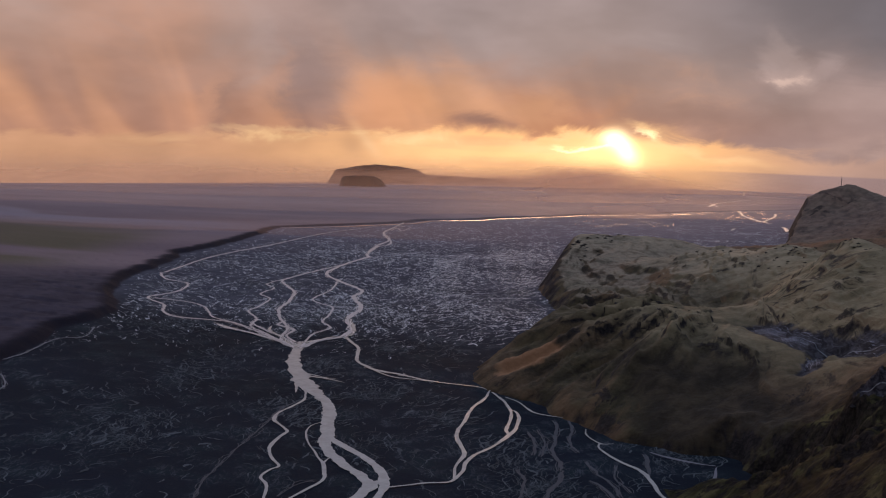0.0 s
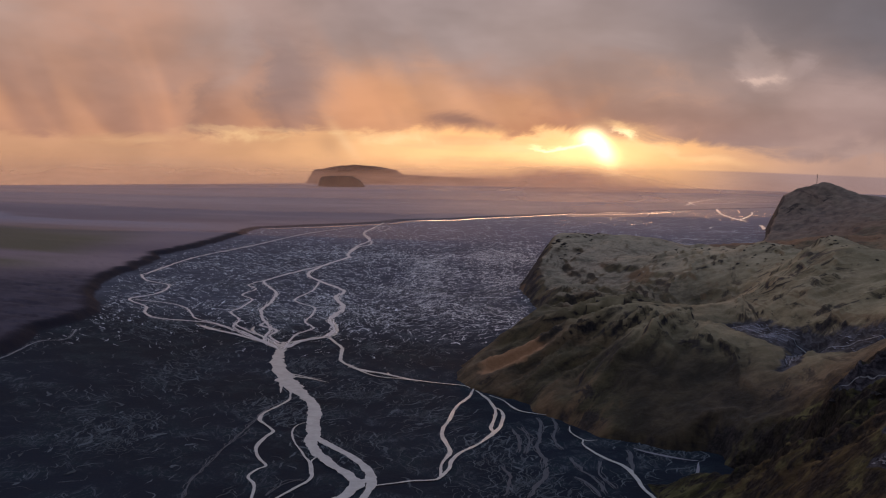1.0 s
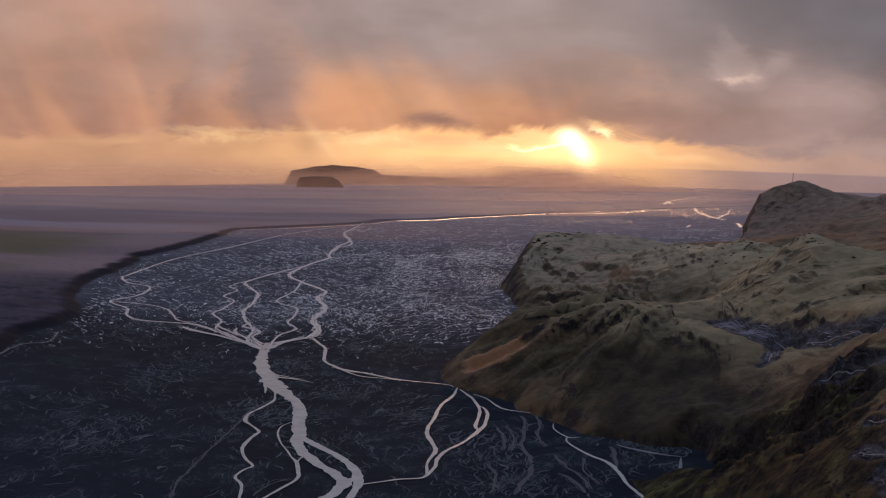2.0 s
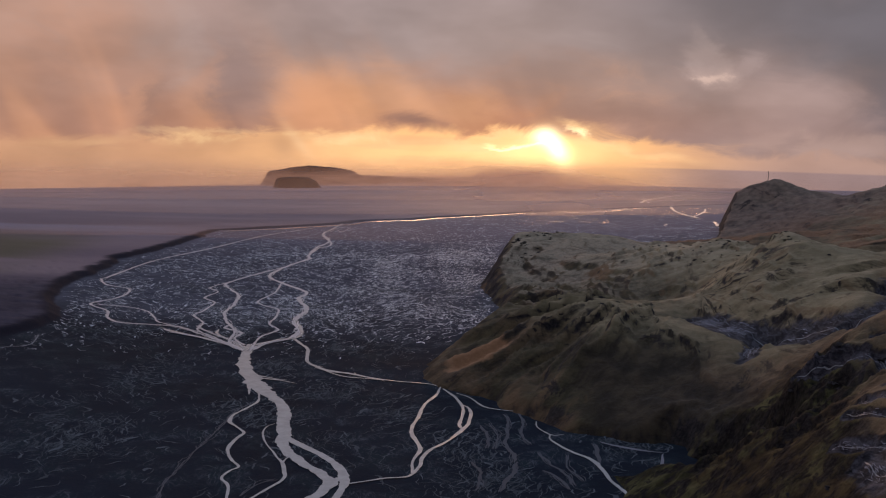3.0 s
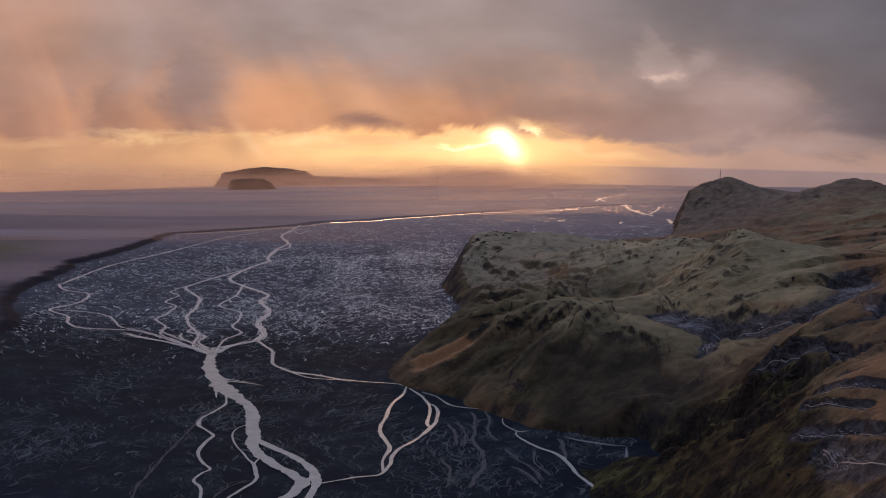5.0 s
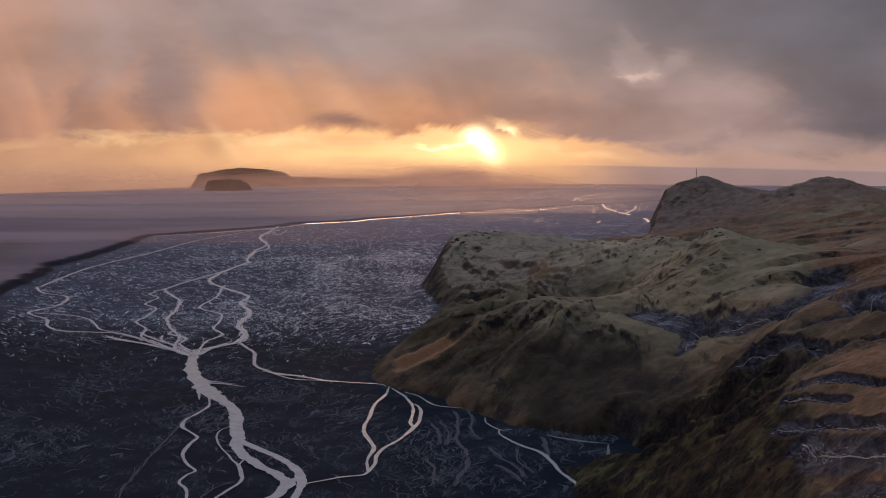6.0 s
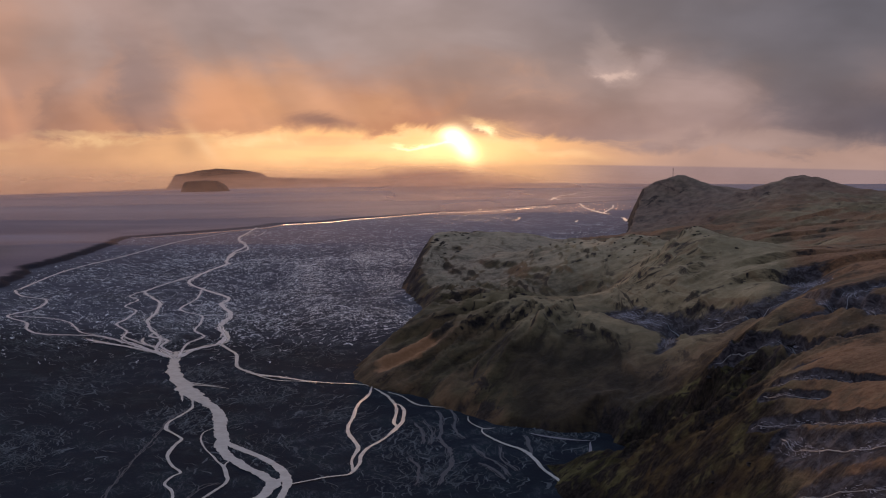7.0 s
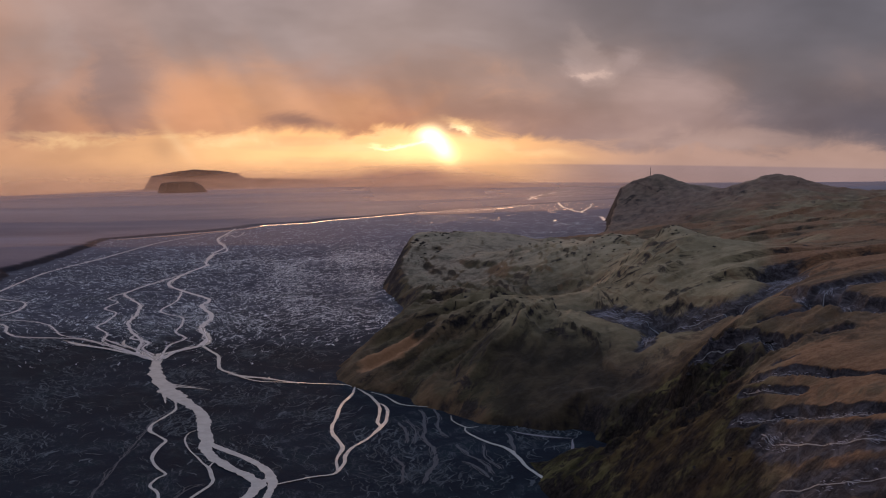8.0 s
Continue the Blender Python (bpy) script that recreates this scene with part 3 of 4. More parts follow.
def shore_distance(x, y):
    """Metres inland from the foot of the slopes (negative on the plain), and the way along it."""
    p = np.array(SHORE + SHORE[:1], float)
    best, along = np.full(x.shape, 1e9), np.zeros(x.shape)
    inside, run = np.zeros(x.shape, bool), 0.0
    for (ax, ay), (bx, by) in zip(p[:-1], p[1:]):
        length = math.hypot(bx - ax, by - ay)
        t = np.clip(((x - ax) * (bx - ax) + (y - ay) * (by - ay)) / length ** 2, 0, 1)
        d = np.hypot(x - ax - t * (bx - ax), y - ay - t * (by - ay))
        along = np.where(d < best, run + t * length, along)
        best = np.minimum(best, d)
        inside ^= ((ay > y) != (by > y)) & (x < (bx - ax) * (y - ay) / (by - ay + 1e-12) + ax)
        run += length
    return np.where(inside, best, -best), along


def off_line(x, y, points, width):
    """Metres from a stream's line, with ragged banks."""
    bed = np.full(x.shape, 1e9)
    for (ax, ay), (bx, by) in zip(points[:-1], points[1:]):
        t = np.clip(((x - ax) * (bx - ax) + (y - ay) * (by - ay)) / ((bx - ax) ** 2 + (by - ay) ** 2), 0, 1)
        bed = np.minimum(bed, np.hypot(x - ax - t * (bx - ax), y - ay - t * (by - ay)))
    return bed + (0.35 + 0.12 * width) * fbm(x / 4, y / 4, 3, 45)


def gravel(x, y):
    """How much stream gravel lies at a place, 0 to 1."""
    most = np.zeros(x.shape)
    for width, _, points in HEATH_STREAMS + VALLEY_STREAMS:
        most = np.maximum(most, np.exp(-np.clip(off_line(x, y, points, width) / (0.80 * width), 0, 6) ** 2))
    return most


def upland(x, y):
    """Height of headland, heath plateau and far hills; sinks under the plain outside the shore."""
    h = np.full(x.shape, WEIGHTS[-1])
    for (sx, sy, _), w in zip(SPOTS, WEIGHTS):
        h = h + w * np.sqrt((x - sx) ** 2 + (y - sy) ** 2 + 9)
    s, _ = shore_distance(x, y)
    s = s + 2.0 * fbm(x / 9, y / 9, 3, 21) * smooth(np.abs(s), 30, 4)
    base = fan(x, y)
    heath = smooth(0.82 * x - 0.45 * y, -36, -8)
    far = smooth(np.hypot(x, y), 480, 700)
    # gullies that run down the flanks
    face = (1 - heath) * (1 - far)
    flank = smooth(s, 0, 14) * smooth(s, 78, 36)
    out = np.hypot(x - 112, y - 335)
    bearing = np.mod(np.arctan2(y - 335, x - 112) + 0.10 * fbm(x / 30, y / 30, 3, 31), 2 * np.pi)
    turn = bearing - np.pi
    westward = np.where(turn > 0, smooth(turn, 1.15, 0.5), smooth(-turn, 1.75, 1.3))
    cut = ridged(bearing * 2.9, out / 150, 5, 41)
    fine_cut = ridged(bearing * 8.0, out / 60, 4, 42)
    h = h + face * flank * smooth(out, 18, 42) * ((cut - 0.60) * (4.0 + 16.0 * westward) + (fine_cut - 0.6) * (0.8 + 4.5 * westward))
    near = np.full(x.shape, 1e9)
    part_way = np.zeros(x.shape)
    for k, ((ax, ay), (bx, by)) in enumerate(zip(RAVINE[:-1], RAVINE[1:])):
        t = np.clip(((x - ax) * (bx - ax) + (y - ay) * (by - ay)) / ((bx - ax) ** 2 + (by - ay) ** 2), 0, 1)
        d = np.hypot(x - ax - t * (bx - ax), y - ay - t * (by - ay))
        part_way = np.where(d < near, k + t, part_way)
        near = np.minimum(near, d)
    near = near + 2.5 * fbm(x / 8, y / 8, 3, 43)
    depth = 12.0 * smooth(part_way, len(RAVINE) - 1, 2.0) * (0.55 + 0.45 * smooth(part_way, 0, 2)) + 1.0
    h = h - depth * np.exp(-(near / 5.5) ** 2) + 0.25 * depth * np.exp(-((near - 11) / 6) ** 2)
    rough = np.exp(-((x - 54) / 14) ** 2 - ((y - 122) / 26) ** 2) + 0.7 * np.exp(-(near / 16) ** 2)
    h = h + rough * (ridged(x / 8, y / 8, 4, 47) - 0.6) * 7.5
    # rocky ribs that run down the near spur
    away = x - 56 - 0.45 * (y - 112)
    ribs = smooth(away, 6, -3) * smooth(away, -34, -22) * smooth(y, 225, 200) * smooth(x, 46, 52)
    bend = 3.0 * fbm(x / 14, y / 14, 3, 49)
    h = h + ribs * ((ridged((x + 0.35 * y + bend) / 9, (y + bend) / 26, 5, 53) - 0.6) * 7.0 + (ridged(x / 3.6, y / 3.6, 3, 54) - 0.6) * 1.8)
    for width, sunk, points in HEATH_STREAMS:
        h = h - sunk * np.exp(-np.clip(off_line(x, y, points, width) / (0.62 * width), 0, 6) ** 6)
    for width, sunk, points in VALLEY_STREAMS:
        h = h - sunk * np.exp(-np.clip(off_line(x, y, points, width) / width, 0, 6) ** 2.5)
    h = h + (1.3 * fbm(x / 26, y / 26, 5, 51) + 0.5 * fbm(x / 6, y / 6, 4, 55)) * (1 + 1.2 * far)
    h = h + far * heath * (ridged(x / 75, y / 75, 5, 57) - 0.6) * 9.0
    crags = smooth(ridged(x / 16, y / 16, 4, 61), 0.72, 0.9) * smooth(h - base, 8, 20) * face
    h = h + 1.5 * crags
    # flood-cut steps of the far heath
    q2 = (0.45 * x + 0.88 * y) / 38 + 1.1 * fbm(x / 170, y / 90, 4, 73)
    f2 = q2 - np.floor(q2)
    h = h + heath * smooth(np.hypot(x, y), 230, 330) * smooth(np.hypot(x, y), 860, 700) * 4.0 * smooth(fbm(x / 120, y / 80, 2, 75), -0.15, 0.25) * (smooth(f2, 0, 0.12) - f2)
    # steep foot
    rise = base + np.where(s > 0, (1.15 + 1.3 * far) * s, 0.8 * s) + 0.6 * fbm(x / 4, y / 4, 3, 81)
    k = 2.0
    return -k * np.logaddexp(-h / k, -rise / k), s


# ---- meshes ----
def mesh_object(name, verts, faces, mat, soft=True):
    me = bpy.data.meshes.new(name)
    verts, faces = np.asarray(verts, float), np.asarray(faces, int)
    me.vertices.add(len(verts))
    me.vertices.foreach_set("co", verts.ravel())
    n = faces.shape[1]
    me.loops.add(faces.size)
    me.loops.foreach_set("vertex_index", faces.ravel())
    me.polygons.add(len(faces))
    me.polygons.foreach_set("loop_start", np.arange(len(faces)) * n)
    me.polygons.foreach_set("use_smooth", np.full(len(faces), soft))
    me.update(calc_edges=True)
    me.materials.append(mat)
    return new(name, me)


def grid_faces(rows, cols):
    i, j = np.meshgrid(np.arange(rows - 1), np.arange(cols - 1), indexing="ij")
    a = (i * cols + j).ravel()
    return np.stack([a, a + 1, a + cols + 1, a + cols], 1)[:, ::-1]


def compact(verts, faces):
    used, index = np.unique(faces, return_inverse=True)
    return verts[used], index.reshape(faces.shape)


def build_ground():
    rad = np.concatenate([np.linspace(0.001, 120, 20), np.geomspace(122, 4900, 620)])
    ang = np.radians(np.concatenate([np.arange(-180, -30, 3.0), np.arange(-30, -7, 0.09), np.arange(-7, 44, 0.16), np.arange(44, 180.1, 4.0)]))
    r, a = np.meshgrid(rad, ang, indexing="ij")
    x, y = r * np.sin(a), r * np.cos(a)
    z = plain(x, y) + 0.10 * fbm(x / 5, y / 9, 3, 91) * smooth(r, 1500, 400)
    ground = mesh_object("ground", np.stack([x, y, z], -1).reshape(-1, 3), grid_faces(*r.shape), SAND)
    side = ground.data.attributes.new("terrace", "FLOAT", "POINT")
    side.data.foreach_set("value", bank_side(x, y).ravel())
    return tagged(ground, "black volcanic outwash sand with a low cut bank", "ground", kind="structure")


def build_upland():
    rad = np.geomspace(40, 1330, 760)
    ang = np.radians(np.arange(0.5, 47, 0.075))
    r, a = np.meshgrid(rad, ang, indexing="ij")
    x, y = r * np.sin(a), r * np.cos(a)
    z, s = upland(x, y)
    verts, faces = np.stack([x, y, z], -1).reshape(-1, 3), grid_faces(*r.shape)
    keep = (s.ravel()[faces] > -3).any(1)
    faces = faces[keep]
    mid = verts[faces].mean(1)
    mx, my = mid[:, 0], mid[:, 1]
    inland = s.ravel()[faces].mean(1)
    split = np.interp(my, (228, 245, 270, 290, 340, 480, 620), (72, 100, 121, 150, 186, 215, 230))
    heath = (mx > split) | (my < 228)
    far = my > np.interp(mx, (260, 330, 400, 480), (760, 720, 690, 640))
    gorge = np.interp(mx, [p[0] for p in RAVINE], [p[1] for p in RAVINE])
    spur = heath & (my < gorge) & (inland < 34) & (my > 90)
    west_of = mx < 400

    def thing(name, label, pieces):
        root = tagged(new(name), label, "hill")
        for part_name, pick in pieces:
            if pick.any():
                v, f = compact(verts, faces[pick])
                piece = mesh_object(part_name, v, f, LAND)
                piece.parent = root
                bed = piece.data.attributes.new("gravel", "FLOAT", "POINT")
                bed.data.foreach_set("value", gravel(v[:, 0], v[:, 1]))

    head = ~heath & ~far
    thing("headland_hill", "mossy green headland with gullied flanks and a pale crest", (
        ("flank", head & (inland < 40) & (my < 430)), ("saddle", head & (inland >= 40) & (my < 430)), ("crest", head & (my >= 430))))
    thing("heath_plateau", "ochre heath plateau cut by a dark ravine", (
        ("spur", spur), ("near_heath", heath & ~far & ~spur & (my < 300)), ("far_heath", heath & ~far & ~spur & (my >= 300))))
    thing("distant_hill", "rounded brown hill with a dark cliff and a mast on top", (("slope", far & west_of),))
    thing("distant_hill", "low rounded brown hill beyond the heath", (("slope", far & ~west_of),))


def build_island(name, label, cx, cy, wide, deep, high, seed, shape):
    """A flat-topped rock island out on the plain: steep sides, uneven top."""
    n, k = 120, 60
    u, v = np.meshgrid(np.linspace(-1.25, 1.25, n), np.linspace(-1.25, 1.25, k), indexing="ij")
    x, y = cx + u * wide / 2, cy + v * deep / 2
    d = np.hypot(u, v) + 0.10 * fbm(u * 3 + seed, v * 3, 4, seed)
    top = np.interp(u, *zip(*shape)) + 0.05 * fbm(u * 5, v * 5 + seed, 4, seed + 3)
    z = fan(x, y) - 2 + high * top * (1 - smooth(d, 0.80, 1.08)) + high * 0.10 * ridged(u * 6, v * 6, 4, seed + 7) * smooth(1.15 - d, 0, 0.3)
    return tagged(mesh_object(name, np.stack([x, y, z], -1).reshape(-1, 3), grid_faces(n, k), ISLAND), label, "hill")


# ---- water ----
def spline(points, step):
    """Points along a smooth line through the given ones, and the tangents there."""
    p = np.array(points, float)
    p = np.concatenate([[2 * p[0] - p[1]], p, [2 * p[-1] - p[-2]]])
    out = []
    for a, b, c, d in zip(p[:-3], p[1:-2], p[2:-1], p[3:]):
        n = max(2, int(np.hypot(*(c - b)[:2]) / step))
        t = np.linspace(0, 1, n, endpoint=False)[:, None]
        out.append(0.5 * (2 * b + (c - a) * t + (2 * a - 5 * b + 4 * c - d) * t ** 2 + (3 * b - a - 3 * c + d) * t ** 3))
    line = np.concatenate(out + [p[-2:-1]])
    way = np.gradient(line, axis=0)
    return line, way / (np.linalg.norm(way, axis=1, keepdims=True) + 1e-9)


def build_channel(name, width, points, mat, seed, lift=0.22, wander=0.55, surface=fan, grain=0.0):
    line, way = spline(points, max(0.6, width * 0.35))
    side = np.stack([-way[:, 1], way[:, 0]], 1)
    run = np.cumsum(np.append(0, np.linalg.norm(np.diff(line, axis=0), axis=1)))
    line = line + side * (wander * width * fbm(run / (5 * max(width, 2 * grain)), run * 0 + seed, 3, seed))[:, None]
    left = width * (0.50 + 0.42 * fbm(run / (2.2 * width), run * 0 + 3.3, 4, seed + 11, 0.65))
    right = width * (0.50 + 0.42 * fbm(run / (2.2 * width), run * 0 + 8.1, 4, seed + 23, 0.65))
    ends = smooth(run, 0, 3 * width) * smooth(run[-1] - run, 0, 3 * width) * 0.96 + 0.04
    a, b = line + side * (np.maximum(left, 0.08 * width) * ends)[:, None], line - side * (np.maximum(right, 0.08 * width) * ends)[:, None]
    flat = np.stack([a, (a + b) / 2, b], 1).reshape(-1, 2)
    z = surface(flat[:, 0], flat[:, 1]) + lift
    return mesh_object(name, np.column_stack([flat, z]), grid_faces(len(line), 3), mat)


def build_reach(points, mat, seed, lift, ragged=0.24):
    """A reach of river whose width changes along its way, with frayed banks."""
    p = np.array(points, float)
    line, way = spline(p, 0.35)
    line, width, way = line[:, :2], np.maximum(line[:, 2], 0.1), way[:, :2]
    way = way / (np.linalg.norm(way, axis=1, keepdims=True) + 1e-9)
    side = np.stack([-way[:, 1], way[:, 0]], 1)
    run = np.cumsum(np.append(0, np.linalg.norm(np.diff(line, axis=0), axis=1)))
    line = line + side * (0.12 * width * fbm(run / 6.0, run * 0 + seed, 3, seed))[:, None]
    fray = [0.5 * width * (1 + 2 * ragged * fbm(run / 4.0, run * 0 + k, 4, seed + 5 * k, 0.6) + ragged * np.abs(fbm(run / 2.2, run * 0 + 7 + k, 2, seed + 9 * k))) for k in (1, 2)]
    a, b = line + side * fray[0][:, None], line - side * fray[1][:, None]
    flat = np.stack([a, (a + b) / 2, b], 1).reshape(-1, 2)
    return mesh_object("river_channel", np.column_stack([flat, fan(flat[:, 0], flat[:, 1]) + lift]), grid_faces(len(line), 3), mat)


RIVER = (  # the near reaches: x, y and width along the way
    ((-53, 368, 3.0), (-53, 352, 3.6), (-51.6, 336, 4.4), (-49.6, 325.5, 4.4), (-46, 314, 5.1), (-42.4, 303.3, 5.8), (-39.2, 295, 4.6), (-35.7, 288.5, 3.6), (-32.8, 279.3, 3.4), (-31.1, 269, 3.3), (-30.3, 258.4, 3.5), (-29.9, 250.8, 3.7), (-29.5, 244, 3.1)),
    ((-29.7, 247, 2.8), (-27.7, 237.6, 2.6), (-24.8, 231.6, 2.6), (-21, 225.5, 2.5), (-17.4, 219.7, 2.8), (-15.4, 214.7, 3.0), (-16.6, 209.6, 2.7), (-18.8, 204.8, 2.7), (-21, 198, 2.7)),
    ((-29.6, 253, 1.6), (-28.6, 249, 1.9), (-25.7, 243.8, 2.1), (-22.7, 240, 1.9), (-20, 237, 1.9), (-17.4, 232.8, 1.9), (-14.4, 227, 2.2), (-12.6, 220.7, 2.3), (-12, 215, 2.0), (-12.9, 209.6, 1.7), (-13.8, 204.8, 1.6), (-15, 198, 1.6)),
    ((-16.4, 214.6, 2.2), (-13.4, 217, 2.2), (-12, 218, 1.8)),
    ((-44.5, 314, 1.5), (-38.2, 312, 0.9), (-34.5, 310, 0.6), (-30.8, 307.4, 0.2)), ((-45, 317, 1.0), (-41.2, 315.2, 0.7), (-37.3, 312.6, 0.4), (-34, 312, 0.15)),
    ((-46.6, 314, 2.4), (-45.2, 301.3, 1.3), (-44.2, 292, 0.2)), ((-43, 304, 1.8), (-40.8, 289.8, 0.4)), ((-38.5, 296, 1.5), (-36.5, 286, 0.2)),
    ((-41, 291.5, 0.6), (-40.7, 284, 0.8), (-43.3, 275.6, 0.7), (-45.5, 269.7, 0.8), (-45.8, 262.7, 1.0), (-43.3, 258, 0.7), (-40.9, 253.9, 0.8), (-40.4, 252, 0.7), (-41.3, 248.4, 0.8), (-42.4, 241.8, 0.9), (-42.3, 236, 0.7), (-40.5, 229.8, 0.7), (-38, 224.7, 0.7), (-39.5, 221.8, 0.6), (-40.8, 216.4, 0.7), (-38.6, 211.6, 0.7), (-37.7, 204, 0.6), (-37, 198, 0.6)),
    ((-32.9, 262, 0.2), (-35, 258, 0.4), (-35.3, 251.8, 0.5), (-33.5, 243.5, 0.4), (-31, 236.8, 0.5), (-29.6, 232.5, 0.5), (-27.8, 228, 0.9), (-27, 223.4, 1.0), (-26.5, 216.7, 0.8), (-29.3, 210.3, 0.7), (-32, 204.5, 0.6), (-35, 198, 0.6)),
    ((-26.3, 233.6, 0.3), (-27.4, 230.5, 0.4), (-27.8, 227, 0.4)),
    ((-12, 213.6, 0.5), (-7, 215.7, 0.5), (-2.5, 217.6, 0.6), (2.4, 218.4, 0.7), (4.1, 220.6, 0.8)),
    ((16, 303.5, 0.4), (14, 293.4, 0.9), (9.9, 282.4, 1.0), (7.2, 267.8, 1.0), (5.1, 258.4, 1.0), (5, 250.8, 1.1), (6.4, 242.3, 1.0), (6.2, 236.7, 1.0), (4.1, 228.2, 0.7), (4, 220, 0.7)),
    ((16.5, 301, 0.5), (17.7, 297.2, 0.8), (19.8, 289.3, 0.9), (21.1, 278.8, 0.9), (20.3, 270.3, 0.9), (18.6, 261, 0.9), (18.9, 256.5, 0.6)),
    ((21, 281, 0.4), (22.3, 278.8, 0.7), (22.9, 273, 0.9), (21.9, 265, 0.9), (19.6, 257.3, 1.2), (14.6, 246.5, 0.9), (9.3, 238.5, 0.9), (6.8, 232, 0.9), (6, 226.2, 0.8), (4, 220.5, 0.8)),
    ((-38.8, 383, 1.3), (-34.6, 370.7, 1.2), (-31.1, 360.7, 1.2), (-29.5, 339.7, 1.2), (-25.8, 332, 1.3), (-21.9, 326.5, 1.8), (-13.3, 321.4, 1.5), (-3.1, 313.6, 1.0), (12, 307.5, 0.5), (15, 304, 0.3)),
    ((-27.5, 333.5, 0.5), (-16.9, 318.6, 0.8), (-7.7, 314.8, 0.6), (1.4, 311.7, 0.3)),
    ((20.5, 295.5, 0.5), (24.3, 289.4, 0.6), (27.5, 279, 0.7), (31.9, 275.2, 0.7), (36.2, 273, 0.3)),
    ((40.6, 262, 0.25), (40.1, 256, 0.4), (42.6, 248.7, 0.5), (46, 248.6, 0.2)),
    ((42.3, 249, 0.4), (41.8, 244, 0.5), (45, 234.2, 0.8), (48.9, 226.9, 1.1), (49.9, 219.2, 1.0), (49.9, 212, 0.9), (51, 206, 0.8), (52, 198, 0.8)),
    ((-94, 396, 0.4), (-88, 390, 1.2), (-80, 383, 1.6), (-70, 375, 2.0), (-60, 366, 2.4), (-54, 358, 2.6)), ((-86, 386, 0.3), (-77, 380, 1.0), (-66, 370, 1.6), (-57, 361, 2.0)),
    ((-70, 396, 0.6), (-69, 386, 1.2), (-62, 374, 1.6), (-55, 362, 2.0)),
    ((-53, 366, 2.2), (-47.4, 372.3, 1.4), (-42.8, 379.2, 1.4), (-37.7, 382.3, 1.8), (-35.9, 391, 1.9), (-38, 407.8, 1.9), (-42, 424, 1.9)),
)
CHANNELS = (  # the reaches upstream: width, then x, y along the way
    (2.6, ((-50, 664), (-62, 616), (-68, 569), (-58, 538), (-42, 505), (-44, 482), (-38, 452), (-41, 420), (-37, 396), (-40, 381), (-48, 370), (-52, 355))),
    (2.2, ((-32, 1086), (-46, 934), (-53, 864), (-44, 794), (-51, 734), (-53, 681), (-49, 657))),
    (1.8, ((-59, 621), (-75, 577), (-86, 537), (-86, 521), (-75, 489), (-73, 459), (-74, 437), (-69, 413), (-63, 393), (-62, 372), (-54, 355))),
    (1.0, ((-85, 540), (-93, 513), (-87, 499), (-90, 478), (-83, 464), (-84, 438), (-86, 427), (-79, 410), (-78, 393), (-69, 379), (-59, 362))),
    (1.0, ((-58, 540), (-58, 501), (-63, 472), (-58, 458), (-51, 449), (-50, 429), (-51, 412), (-46, 398), (-51, 384), (-52, 369), (-52, 355))),
    (1.5, ((-155, 531), (-146, 509), (-131, 496), (-129, 468), (-136, 446), (-124, 429), (-119, 412), (-111, 402), (-99, 401), (-87, 398), (-75, 384), (-63, 369), (-55, 356))),
    (0.9, ((-134, 445), (-117, 441), (-106, 430), (-97, 408), (-86, 398), (-76, 388))),
    (1.2, ((-92, 392), (-82, 383), (-70, 374), (-58, 362))),
    (1.0, ((-88, 386), (-78, 381), (-66, 370), (-57, 360))),
    (1.3, ((-80, 402), (-72, 388), (-64, 377), (-55, 362))),
    (1.2, ((-66, 410), (-68, 400), (-60, 390), (-61, 378), (-55, 365))),
    (1.8, ((-153, 531), (-152, 560), (-149, 609), (-142, 651), (-130, 699), (-117, 763), (-100, 838), (-67, 925))),
    (0.9, ((-67, 925), (-15, 1009), (75, 1121), (190, 1238))),
    (1.6, ((-142, 960), (-138, 1003), (-118, 1096), (-68, 1234), (40, 1420))),
    (0.4, ((-142, 296), (-139, 304), (-137, 316), (-137, 340), (-130, 349), (-133, 368))),
    (0.35, ((-125, 263), (-125, 273), (-130, 283), (-136, 290))),
    (1.6, ((-133, 1104), (-116, 1161), (-88, 1252), (-63, 1354), (-20, 1470))), (1.5, ((-133, 1104), (-140, 1051), (-150, 990), (-148, 942), (-150, 905))),
    (1.6, ((-37, 945), (-48, 910), (-52, 846), (-41, 767), (-49, 731), (-52, 694))), (1.0, ((-31, 935), (-37, 887), (-44, 912), (-48, 883))),
)
